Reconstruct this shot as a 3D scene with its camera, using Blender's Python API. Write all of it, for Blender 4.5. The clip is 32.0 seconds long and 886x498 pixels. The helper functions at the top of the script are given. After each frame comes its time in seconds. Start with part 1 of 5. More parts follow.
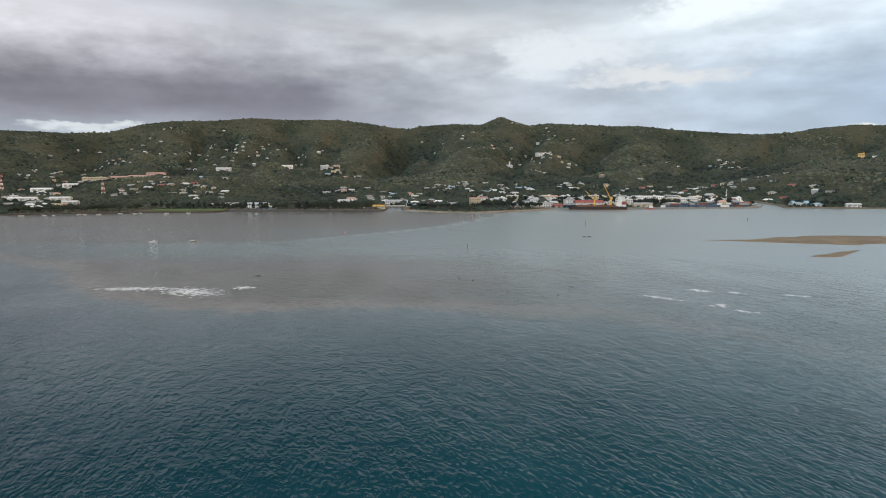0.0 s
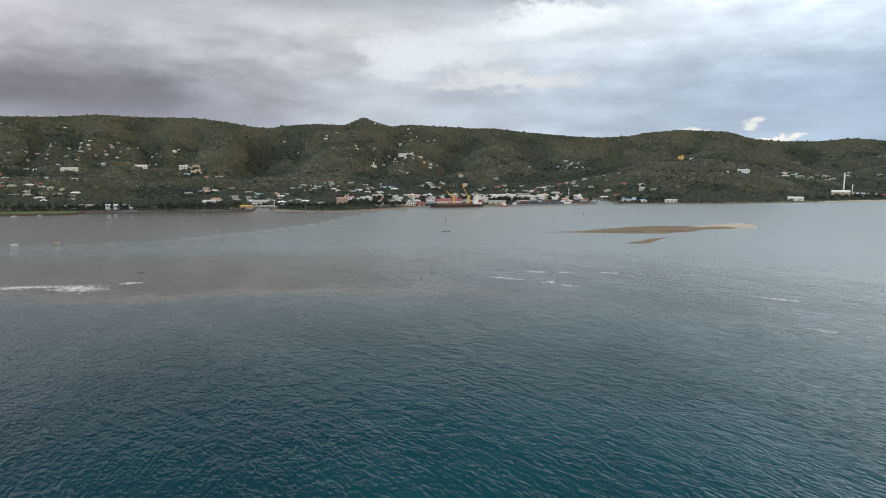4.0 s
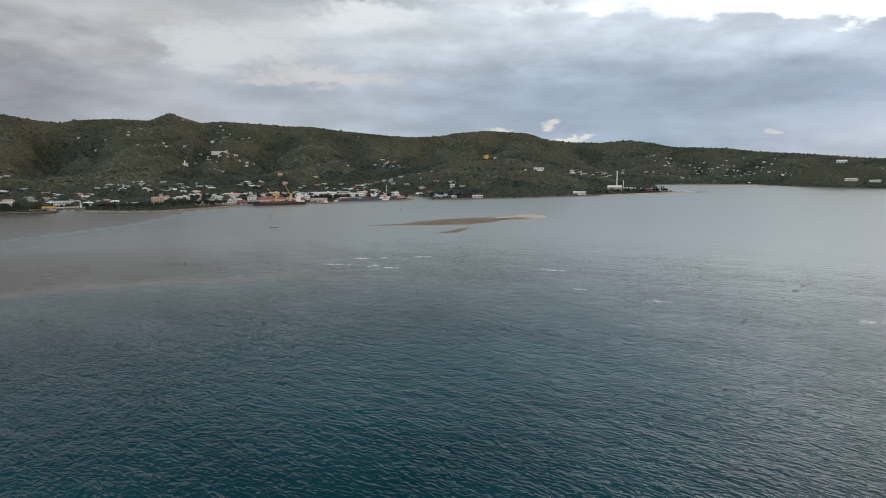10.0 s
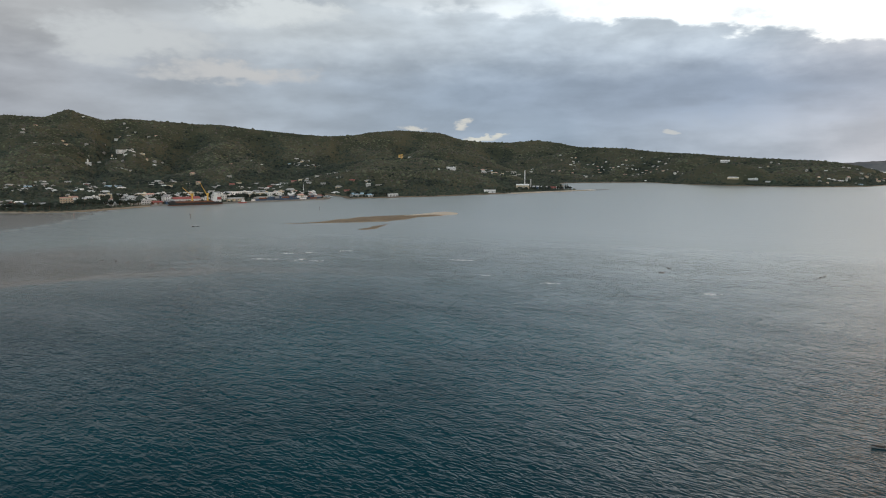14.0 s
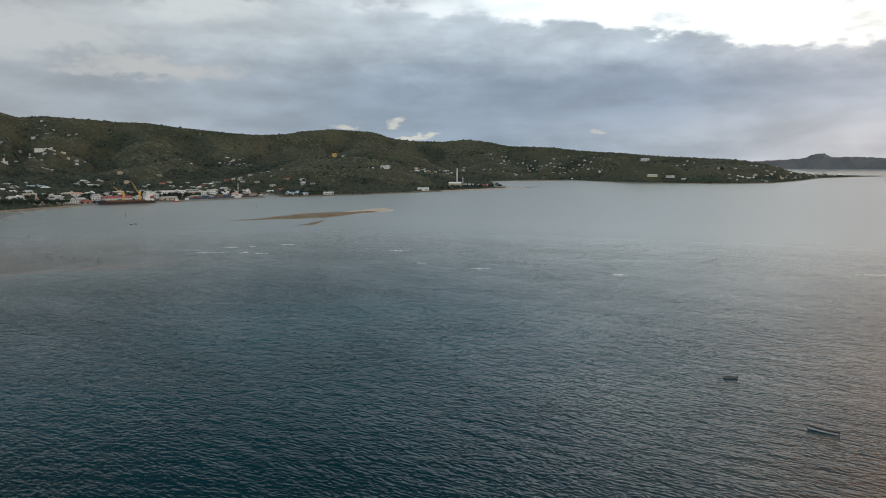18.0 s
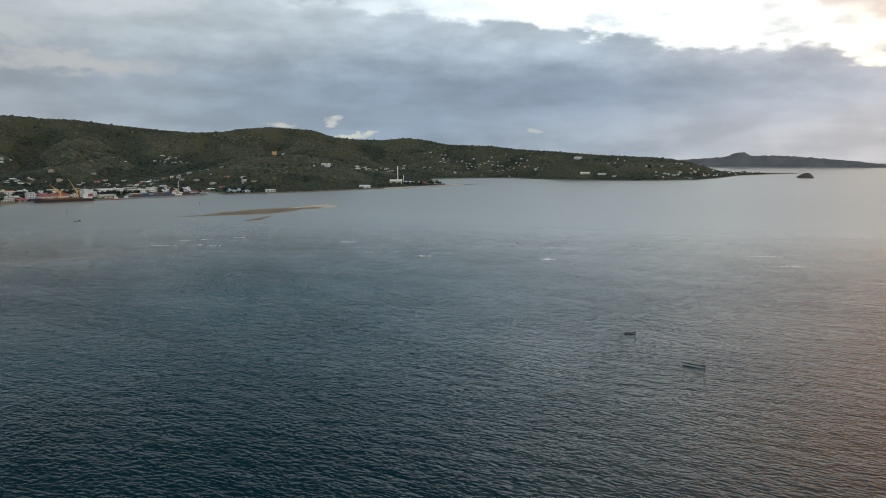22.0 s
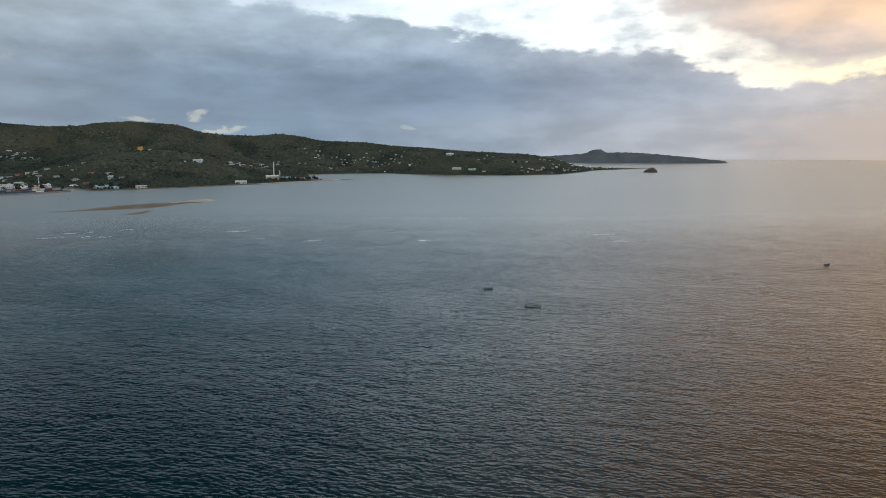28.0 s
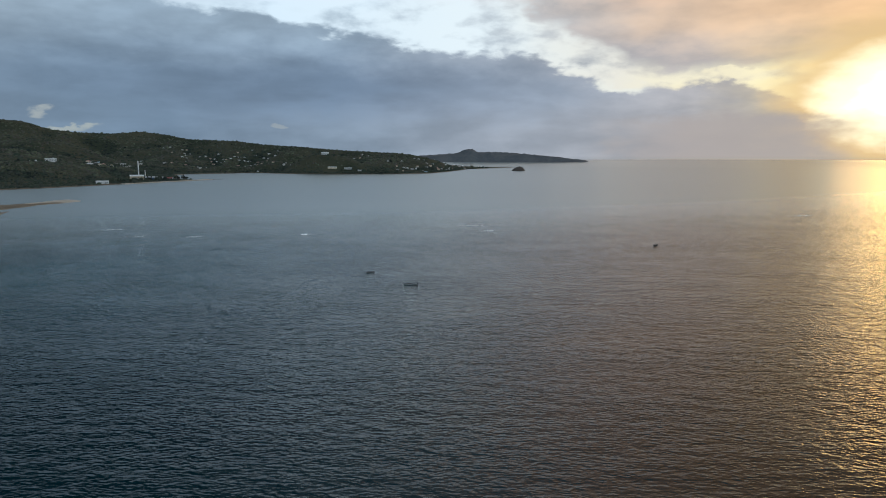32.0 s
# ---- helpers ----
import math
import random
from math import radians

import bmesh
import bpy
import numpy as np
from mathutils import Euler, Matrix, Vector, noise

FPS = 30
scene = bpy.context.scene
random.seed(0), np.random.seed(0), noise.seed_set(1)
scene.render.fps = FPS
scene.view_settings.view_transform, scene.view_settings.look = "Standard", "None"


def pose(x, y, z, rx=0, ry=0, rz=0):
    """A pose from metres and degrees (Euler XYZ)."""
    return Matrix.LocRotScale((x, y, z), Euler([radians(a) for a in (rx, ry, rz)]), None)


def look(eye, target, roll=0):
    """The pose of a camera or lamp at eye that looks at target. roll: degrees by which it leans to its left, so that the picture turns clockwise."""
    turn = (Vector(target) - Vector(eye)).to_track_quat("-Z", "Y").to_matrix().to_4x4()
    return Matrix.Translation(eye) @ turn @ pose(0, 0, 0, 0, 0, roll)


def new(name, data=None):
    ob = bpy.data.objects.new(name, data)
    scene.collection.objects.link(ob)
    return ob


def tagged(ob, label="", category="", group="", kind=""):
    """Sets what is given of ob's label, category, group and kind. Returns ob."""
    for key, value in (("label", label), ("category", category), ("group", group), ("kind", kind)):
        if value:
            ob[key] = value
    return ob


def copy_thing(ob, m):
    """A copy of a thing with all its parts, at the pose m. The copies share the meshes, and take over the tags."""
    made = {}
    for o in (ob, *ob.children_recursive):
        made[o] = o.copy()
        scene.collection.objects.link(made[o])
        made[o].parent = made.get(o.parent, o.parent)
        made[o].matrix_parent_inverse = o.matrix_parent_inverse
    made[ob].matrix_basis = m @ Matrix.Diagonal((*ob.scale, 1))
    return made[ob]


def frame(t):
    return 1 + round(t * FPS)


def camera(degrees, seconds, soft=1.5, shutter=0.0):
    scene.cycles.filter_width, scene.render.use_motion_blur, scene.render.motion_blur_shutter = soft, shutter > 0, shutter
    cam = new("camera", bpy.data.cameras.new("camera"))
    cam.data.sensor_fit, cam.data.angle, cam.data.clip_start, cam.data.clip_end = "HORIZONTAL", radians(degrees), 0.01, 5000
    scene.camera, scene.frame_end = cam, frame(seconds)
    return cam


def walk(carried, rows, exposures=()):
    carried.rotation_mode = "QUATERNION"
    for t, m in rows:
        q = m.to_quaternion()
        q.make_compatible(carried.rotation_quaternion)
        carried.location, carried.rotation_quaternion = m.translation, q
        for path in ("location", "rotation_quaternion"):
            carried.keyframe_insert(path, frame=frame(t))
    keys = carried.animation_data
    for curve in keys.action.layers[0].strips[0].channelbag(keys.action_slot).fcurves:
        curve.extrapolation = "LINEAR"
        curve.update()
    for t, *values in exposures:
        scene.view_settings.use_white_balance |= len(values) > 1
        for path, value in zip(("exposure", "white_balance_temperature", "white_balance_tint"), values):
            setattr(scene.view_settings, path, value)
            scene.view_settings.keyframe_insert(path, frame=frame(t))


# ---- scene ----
# A drone draws back over a lagoon at dusk and turns from the harbour town to the open sea.
cam = camera(68.9, 32.0, soft=1.0)
# seconds, x, y, z, heading clockwise from +y, tilt, lean
PATH = [
    (0.0, -1.7, -5.0, 59.95, 0.00, -7.32, -0.15),
    (0.5, -2.4, -11.2, 60.22, 1.79, -7.32, -0.14),
    (1.0, -3.0, -17.5, 60.48, 3.45, -7.34, -0.14),
    (2.0, -4.5, -29.8, 60.99, 6.28, -7.36, -0.07),
    (3.0, -6.4, -41.7, 61.47, 9.11, -7.37, -0.05),
    (6.0, -15.4, -72.4, 62.64, 17.58, -7.45, -0.03),
    (7.0, -19.2, -80.6, 62.88, 20.24, -7.50, 0.00),
    (8.0, -23.3, -88.1, 63.05, 23.01, -7.49, 0.04),
    (9.0, -27.3, -95.5, 63.19, 25.53, -7.53, 0.00),
    (10.0, -31.4, -103.3, 63.35, 28.02, -7.56, 0.01),
    (11.0, -35.9, -111.7, 63.63, 30.15, -7.59, 0.01),
    (12.0, -41.5, -120.9, 64.17, 32.24, -7.60, 0.05),
    (13.0, -48.2, -130.8, 65.00, 33.94, -7.65, 0.08),
    (14.0, -55.6, -140.7, 65.83, 35.56, -7.69, 0.09),
    (17.0, -73.3, -161.7, 65.41, 40.18, -7.74, 0.12),
    (18.0, -78.7, -167.2, 64.75, 41.46, -7.76, 0.03),
    (19.0, -85.1, -173.3, 64.33, 42.88, -7.81, 0.01),
    (20.0, -92.1, -179.9, 64.09, 44.19, -7.85, 0.01),
    (21.0, -99.1, -186.4, 63.85, 45.50, -7.86, -0.06),
    (22.0, -105.8, -192.5, 63.51, 46.78, -7.89, 0.05),
    (23.0, -112.5, -198.1, 63.19, 48.06, -7.94, -0.01),
    (24.0, -119.8, -203.4, 63.04, 49.37, -8.03, 0.04),
    (24.5, -123.7, -206.0, 63.07, 50.05, -8.06, 0.01),
    (25.0, -127.8, -208.6, 63.14, 51.24, -8.09, 0.06),
    (28.0, -152.9, -224.5, 61.76, 57.82, -8.18, 0.11),
    (28.5, -156.8, -227.1, 61.12, 58.81, -8.23, 0.01),
    (29.0, -160.6, -229.6, 60.50, 59.95, -8.21, -0.02),
    (29.5, -164.5, -231.9, 59.98, 61.57, -8.21, -0.00),
    (30.0, -168.5, -233.8, 59.65, 63.15, -8.16, 0.06),
    (31.0, -176.6, -236.8, 59.66, 66.22, -8.22, 0.01),
    (32.0, -184.9, -239.1, 60.19, 68.78, -8.19, 0.13)]
walk(cam, [(t, pose(x, y, z, 90 + tilt, 0, -head) @ pose(0, 0, 0, 0, 0, lean))
           for t, x, y, z, head, tilt, lean in PATH],
     exposures=[(0.0, 0.56, 6150, 6), (6.0, 0.44, 6250, 7), (12.0, 0.10, 6300, 7), (19.0, -0.06, 6250, 5), (25.0, -0.18, 5980, 4), (29.0, -0.32, 5720, 3), (31.0, -0.46, 5500, 2), (32.0, -0.64, 5400, 1)])

# ---------------------------------------------------------------- node helpers
def sock(tree, node, index, value):
    if isinstance(value, bpy.types.NodeSocket):
        tree.links.new(value, node.inputs[index])
    elif value is not None:
        node.inputs[index].default_value = value


def math_node(tree, op, a, b=None, c=None):
    n = tree.nodes.new("ShaderNodeMath")
    n.operation = op
    for i, v in enumerate((a, b, c)):
        sock(tree, n, i, v)
    return n.outputs[0]


def remap(tree, v, a, b, lo=0.0, hi=1.0):
    n = tree.nodes.new("ShaderNodeMapRange")
    n.interpolation_type = "SMOOTHSTEP"
    for i, x in enumerate((v, a, b, lo, hi)):
        sock(tree, n, i, x)
    return n.outputs[0]


def mix_rgb(tree, fac, a, b, mode="MIX"):
    n = tree.nodes.new("ShaderNodeMix")
    n.data_type, n.blend_type = "RGBA", mode
    sock(tree, n, 0, fac)
    for i, v in ((6, a), (7, b)):
        sock(tree, n, i, (*v, 1) if isinstance(v, tuple) else v)
    return n.outputs[2]


def noise_tex(tree, vec, scale, detail=4.0, rough=0.55, distort=0.0):
    n = tree.nodes.new("ShaderNodeTexNoise")
    sock(tree, n, "Vector", vec)
    for k, v in (("Scale", scale), ("Detail", detail), ("Roughness", rough), ("Distortion", distort)):
        n.inputs[k].default_value = v
    return n.outputs["Fac"]


def combine(tree, x, y, z=0.0):
    n = tree.nodes.new("ShaderNodeCombineXYZ")
    for i, v in enumerate((x, y, z)):
        sock(tree, n, i, v)
    return n.outputs[0]


def ramp(tree, fac, stops):
    n = tree.nodes.new("ShaderNodeValToRGB")
    sock(tree, n, 0, fac)
    el = n.color_ramp.elements
    while len(el) < len(stops):
        el.new(0.5)
    for e, (p, c) in zip(el, stops):
        e.position, e.color = p, (*c, 1)
    return n.outputs[0]


# ---------------------------------------------------------------- sky and sun
SUN_AZ, SUN_EL = 104.0, 4.5
world = bpy.data.worlds.new("dusk_sky")
scene.world = world
world.use_nodes = True
wt = world.node_tree
wt.nodes.clear()
tc = wt.nodes.new("ShaderNodeTexCoord").outputs["Generated"]
sep = wt.nodes.new("ShaderNodeSeparateXYZ")
wt.links.new(tc, sep.inputs[0])
W = lambda op, a, b=None: math_node(wt, op, a, b)
az = W("MULTIPLY", W("ARCTAN2", sep.outputs[0], sep.outputs[1]), 57.2958)
el = W("MULTIPLY", W("ARCSINE", sep.outputs[2]), 57.2958)
flat = combine(wt, W("MULTIPLY", az, 0.060), W("MULTIPLY", el, 0.15))
n_big = noise_tex(wt, flat, 1.3, 3, 0.5)
n_mid = noise_tex(wt, flat, 2.8, 5, 0.50, 0.1)
n_fine = noise_tex(wt, combine(wt, W("MULTIPLY", az, 0.09), W("MULTIPLY", el, 0.2)), 4.2, 6, 0.52, 0.1)
n_wisp = noise_tex(wt, combine(wt, W("MULTIPLY", az, 0.10), W("MULTIPLY", el, 0.2)), 11.0, 5, 0.52, 0.2)
n_streak = noise_tex(wt, combine(wt, W("MULTIPLY", az, 0.045), W("MULTIPLY", el, 0.20), 3.7), 2.4, 4, 0.45, 0.0)
# the bearing and height are shaken by the cloud noise, so that every edge billows
waz = W("ADD", az, W("MULTIPLY", W("SUBTRACT", n_mid, 0.5), 8.0))
wel = W("ADD", el, W("ADD", W("MULTIPLY", W("SUBTRACT", n_mid, 0.5), 2.4), W("ADD", W("MULTIPLY", W("SUBTRACT", n_fine, 0.5), 1.5), W("MULTIPLY", W("SUBTRACT", n_wisp, 0.5), 0.5))))
azf = W("DIVIDE", W("ADD", waz, 60.0), 190.0)   # -60..130 degrees


def band(stops):
    return ramp(wt, azf, [((a + 60) / 190, c) for a, c in stops])


# cloud deck at four heights and a crown; the upper two, mostly unseen, are toned for water reflections
low = band([(-60, (.27, .28, .31)), (-30, (.34, .36, .40)), (-8, (.29, .30, .34)), (10, (.43, .45, .49)), (28, (.36, .41, .48)),
            (45, (.325, .385, .47)), (62, (.44, .47, .53)), (75, (.61, .58, .60)), (88, (.68, .59, .56)), (96, (.95, .70, .46)), (104, (1.3, .86, .42)), (125, (.6, .45, .33))])
mid = band([(-60, (.16, .155, .17)), (-32, (.16, .15, .17)), (-12, (.17, .165, .19)), (4, (.37, .38, .41)), (22, (.37, .41, .465)),
            (38, (.30, .355, .435)), (60, (.315, .365, .455)), (78, (.54, .54, .59)), (90, (.82, .69, .63)), (102, (1.45, 1.0, .46)), (125, (.6, .45, .35))])
high = band([(-60, (.36, .34, .36)), (-32, (.54, .51, .53)), (-14, (.40, .39, .41)), (4, (.44, .44, .45)), (24, (.52, .55, .58)),
             (44, (.53, .585, .65)), (60, (.58, .63, .69)), (75, (.78, .72, .70)), (88, (1.2, .80, .54)), (102, (1.5, .86, .42)), (125, (.55, .42, .36))])
top = band([(-60, (.32, .33, .35)), (-25, (.32, .33, .35)), (0, (.32, .34, .36)), (20, (.27, .29, .32)), (34, (.55, .59, .63)), (46, (1.25, 1.30, 1.34)),
            (62, (2.3, 2.25, 2.15)), (73, (1.9, 1.5, 1.2)), (84, (1.4, .82, .52)), (100, (1.1, .68, .38)), (125, (.5, .42, .38))])
crown = band([(-60, (.10, .13, .16)), (-20, (.07, .10, .125)), (22, (.030, .058, .080)), (42, (.055, .095, .125)), (54, (.26, .31, .34)), (68, (.60, .54, .50)), (79, (.98, .62, .46)), (100, (1.0, .50, .19)), (125, (.4, .28, .2))])
deck = mix_rgb(wt, remap(wt, wel, 1.5, 5.5), low, mid)
deck = mix_rgb(wt, remap(wt, wel, 6.0, 11.5), deck, high)
deck = mix_rgb(wt, remap(wt, wel, 11.2, 14.5), deck, top)
deck = mix_rgb(wt, remap(wt, el, 15.5, 23.0), deck, crown)
# behind the view the unseen sky is set paler, to light walls and slopes
back = remap(wt, W("ADD", W("MULTIPLY", sep.outputs[0], -0.62), W("MULTIPLY", sep.outputs[1], -0.78)), 0.15, 0.8)
deck = mix_rgb(wt, back, deck, (1.0, 1.02, 1.05))
# overhead, out of view, a paler sky is added to light hills and water
deck = mix_rgb(wt, remap(wt, el, 44.0, 64.0), deck, (.55, .58, .62))
shade = W("ADD", 0.78, W("ADD", remap(wt, n_mid, 0.34, 0.68, 0.0, 0.15), W("ADD", remap(wt, n_streak, 0.34, 0.66, 0.0, 0.16), W("ADD", W("MULTIPLY", n_fine, 0.13), W("MULTIPLY", n_wisp, 0.06)))))
deck = mix_rgb(wt, 1.0, deck, combine(wt, shade, shade, shade), "MULTIPLY")


def gap(total, a, e, sa, se, colour, soft=0.5):
    """A break in the clouds about bearing a and height e."""
    q = W("ADD", W("POWER", W("ABSOLUTE", W("DIVIDE", W("SUBTRACT", waz, a), sa)), 2.0),
          W("POWER", W("ABSOLUTE", W("DIVIDE", W("SUBTRACT", wel, e), se)), 2.0))
    q = W("ADD", q, W("MULTIPLY", W("SUBTRACT", n_wisp, 0.5), 1.5))
    f = remap(wt, q, 1.0 + soft, 1.0 - soft, 0.0, 1.0)
    f = W("MULTIPLY", f, remap(wt, W("ADD", n_fine, W("MULTIPLY", f, 0.35)), 0.42, 0.78, 0.35, 1.0))
    return mix_rgb(wt, f, total, colour)


GAPS = [(-29, 3.0, 4, .45, (.50, .51, .52), .9), (10, 9.4, 6, 1.6, (.56, .57, .58), .98), (18, 7.2, 6, .8, (.54, .53, .53), .95),
        (22, 12.4, 5, 1.2, (.66, .68, .69), .95), (33.0, 2.8, 1.0, .25, (.60, .58, .54), .9), (37.3, 3.2, .65, .4, (.62, .60, .56), .95),
        (39.5, 2.2, 1.6, .22, (.66, .64, .58), .8), (54.8, 2.5, .45, .25, (.54, .54, .54), .9),
        (84.5, 6.0, 2.6, .6, (1.5, 1.3, 1.05), .7), (92, 6.2, 3.0, .6, (1.6, 1.25, .8), .7)]
for g in GAPS:
    deck = gap(deck, *g)
# the long bright break between the low deck and the high veil: its lower and its upper edge by bearing
lower = [(20, 14.6), (36, 12.6), (44, 11.7), (52, 11.2), (58, 10.4), (62, 9.3), (70, 8.7), (77, 8.0), (81, 6.6), (84, 5.6), (88, 5.8), (92, 5.6), (96, 4.6), (103, 2.0), (118, 4.0)]
upper = [(20, 15.0), (36, 13.4), (44, 12.6), (52, 12.4), (58, 13.6), (62, 16.0), (68, 15.0), (73, 11.2), (77, 9.3), (81, 7.4), (84, 6.8), (88, 6.7), (92, 6.8), (96, 7.4), (103, 8.4), (118, 5.0)]
edges = wt.nodes.new("ShaderNodeSeparateColor")
wt.links.new(ramp(wt, azf, [((a + 60) / 190, (e / 20, u / 20, 0)) for (a, e), (_, u) in zip(lower, upper)]), edges.inputs[0])
lo_e, up_e = W("MULTIPLY", edges.outputs[0], 20.0), W("MULTIPLY", edges.outputs[1], 20.0)
brk = W("MULTIPLY", remap(wt, W("SUBTRACT", wel, lo_e), -0.15, 0.55), remap(wt, W("SUBTRACT", wel, up_e), 0.9, -0.5))
brk = W("MULTIPLY", W("MULTIPLY", brk, remap(wt, waz, 30.0, 52.0, 0.25, 1.0)), remap(wt, W("ADD", W("MULTIPLY", n_mid, 0.6), W("MULTIPLY", n_fine, 0.4)), 0.36, 0.54, 0.35, 1.0))
deck = mix_rgb(wt, brk, deck, band([(30, (.80, .82, .84)), (55, (1.3, 1.32, 1.32)), (72, (1.45, 1.38, 1.28)), (84, (1.5, 1.25, .98)), (96, (1.9, 1.45, .75)), (110, (1.6, 1.1, .5))]))
# the sun burns through near the edge of the deck
glow = W("ADD", W("POWER", W("DIVIDE", W("SUBTRACT", waz, SUN_AZ), 5.8), 2.0), W("POWER", W("DIVIDE", W("SUBTRACT", wel, SUN_EL), 3.6), 2.0))
deck = mix_rgb(wt, remap(wt, glow, 3.6, 0.2), deck, (1.5, .90, .36))
deck = mix_rgb(wt, remap(wt, glow, 1.5, 0.2), deck, (2.6, 2.0, 1.2))
deck = mix_rgb(wt, remap(wt, glow, 0.35, 0.02), deck, (11.0, 6.2, 1.7))
# a bank of low cloud stands before the glow
bank = W("MULTIPLY", remap(wt, wel, 3.7, 2.5), remap(wt, waz, 102.5, 97.0))
bank = W("MULTIPLY", bank, remap(wt, waz, 80.0, 90.0))
deck = mix_rgb(wt, W("MULTIPLY", bank, 0.85), deck, (.76, .59, .50))
clear = wt.nodes.new("ShaderNodeTexSky")
clear.sky_type, clear.sun_disc = "NISHITA", False
clear.sun_elevation, clear.sun_rotation = radians(SUN_EL), radians(SUN_AZ)
clear_s = mix_rgb(wt, 1.0, clear.outputs[0], (0.12, 0.12, 0.12), "MULTIPLY")
cover = remap(wt, n_big, 0.20, 0.36, 0.80, 1.0)
sky_c = mix_rgb(wt, cover, clear_s, deck)
# below the horizon the sky is toned like distant sea, behind the sheet's edge
sky_c = mix_rgb(wt, remap(wt, el, 0.1, -0.6), sky_c, band([(-60, (.3, .32, .35)), (60, (.40, .43, .48)), (80, (.48, .45, .44)), (96, (.8, .6, .38)), (125, (.7, .5, .3))]))
bg = wt.nodes.new("ShaderNodeBackground")
wt.links.new(sky_c, bg.inputs[0])
bg.inputs[1].default_value = 1.0
wt.links.new(bg.outputs[0], wt.nodes.new("ShaderNodeOutputWorld").inputs[0])

sun = new("sun", bpy.data.lights.new("sun", "SUN"))
sun.data.energy, sun.data.angle, sun.data.color = 0.055, radians(11), (1.0, 0.45, 0.10)
_a, _e = radians(SUN_AZ + 1), radians(SUN_EL + 1.5)
sun.matrix_world = look((900 * math.sin(_a), 900 * math.cos(_a), 900 * math.tan(_e)), (0, 0, 0))
# ---------------------------------------------------------------- lie of the land
RNG = np.random.RandomState(7)
LATTICE = RNG.rand(256, 256)


def vnoise(x, y, shift=0):
    """Smooth value noise, about 0..1."""
    x, y = np.asarray(x, float) + 37.3 * shift, np.asarray(y, float) + 91.7 * shift
    i, j = np.floor(x).astype(int), np.floor(y).astype(int)
    u, v = x - i, y - j
    u, v = u * u * (3 - 2 * u), v * v * (3 - 2 * v)
    g = lambda a, b: LATTICE[a & 255, b & 255]
    return (g(i, j) * (1 - u) + g(i + 1, j) * u) * (1 - v) + (g(i, j + 1) * (1 - u) + g(i + 1, j + 1) * u) * v


def fbm(x, y, octaves=4, shift=0):
    total, amp, norm = 0.0, 1.0, 0.0
    for k in range(octaves):
        total = total + amp * vnoise(x * 2 ** k, y * 2 ** k, shift + k)
        norm, amp = norm + amp, amp * 0.5
    return total / norm


def smooth(v, a, b):
    t = np.clip((v - a) / (b - a), 0, 1)
    return t * t * (3 - 2 * t)


COAST = [(-2600, 420), (-1500, 640), (-900, 760), (-556, 801), (-392, 843), (-306, 842), (-292, 861), (-82, 855), (-79, 940), (-62, 940), (-58, 876),
         (-4, 831), (39, 819), (117, 862), (150, 890), (262, 891), (300, 893), (420, 900), (446, 912), (470, 970), (455, 1050), (508, 1050), (497, 960),
         (478, 903), (558, 887), (650, 873), (824, 878), (1036, 894), (1078, 896), (1092, 912), (1062, 950), (1180, 1062), (1272, 1130), (1375, 1262),
         (1474, 1290), (1600, 1240), (1725, 1171), (1680, 1135), (1655, 1050), (1662, 882), (1735, 724), (1905, 622), (2143, 645), (2690, 745),
         (3257, 676), (3290, 720), (3000, 1000), (4300, 2300), (4300, 5200), (-2600, 5200)]


def shore_distance(x, y):
    """Metres inland from the coast; negative at sea."""
    best, inside = np.full(x.shape, 1e9), np.zeros(x.shape, bool)
    for (ax, ay), (bx, by) in zip(COAST, COAST[1:] + COAST[:1]):
        dx, dy = bx - ax, by - ay
        t = np.clip(((x - ax) * dx + (y - ay) * dy) / (dx * dx + dy * dy), 0, 1)
        best = np.minimum(best, np.hypot(x - ax - t * dx, y - ay - t * dy))
        if ay != by:
            inside ^= ((ay > y) != (by > y)) & (x < ax + (y - ay) * dx / dy)
    return np.where(inside, best, -best)


# skyline: bearing from the bay, and height of the crest if it stood 2700 m off
CREST_AZ = [-60, -45, -34, -30, -27, -24.7, -22.7, -19, -16, -12.8, -9, -6.6, -4.2, -2.9, -2, .8, 3.3, 4.2, 5, 5.9, 7.4, 9.1, 10.5, 13.4, 16.6, 19.8,
            23.2, 26, 28.2, 29.5, 32.4, 36, 37.8, 39.9, 42.4, 44.7, 46.9, 48.3, 52.6, 55, 58, 62, 65, 68.4, 71, 75.5, 79, 84]
CREST_Z = [150, 170, 189, 184, 190, 221, 234, 242, 253, 249, 249, 236, 218, 216, 227, 234, 231, 248, 263, 248, 227, 235, 230, 223, 218, 200,
           185, 178, 181, 193, 203, 191, 162, 152, 149, 158, 146, 131, 125, 111, 104, 88, 82, 70, 50, 26, 12, 0]
# bearing, distance of the foot of the hills, distance of the crest
RANGE = [(-60, 1050, 2500), (-34, 1080, 2500), (-20, 1120, 2600), (-5, 1080, 2600), (15, 1120, 2650), (26, 1250, 2600), (30, 1500, 2850), (36, 1700, 3000),
         (45, 1850, 3200), (50, 1950, 2950), (58, 2020, 2650), (66, 1860, 2550), (71, 2000, 2450), (76, 2700, 2950), (80, 3100, 3250), (90, 3300, 3600)]
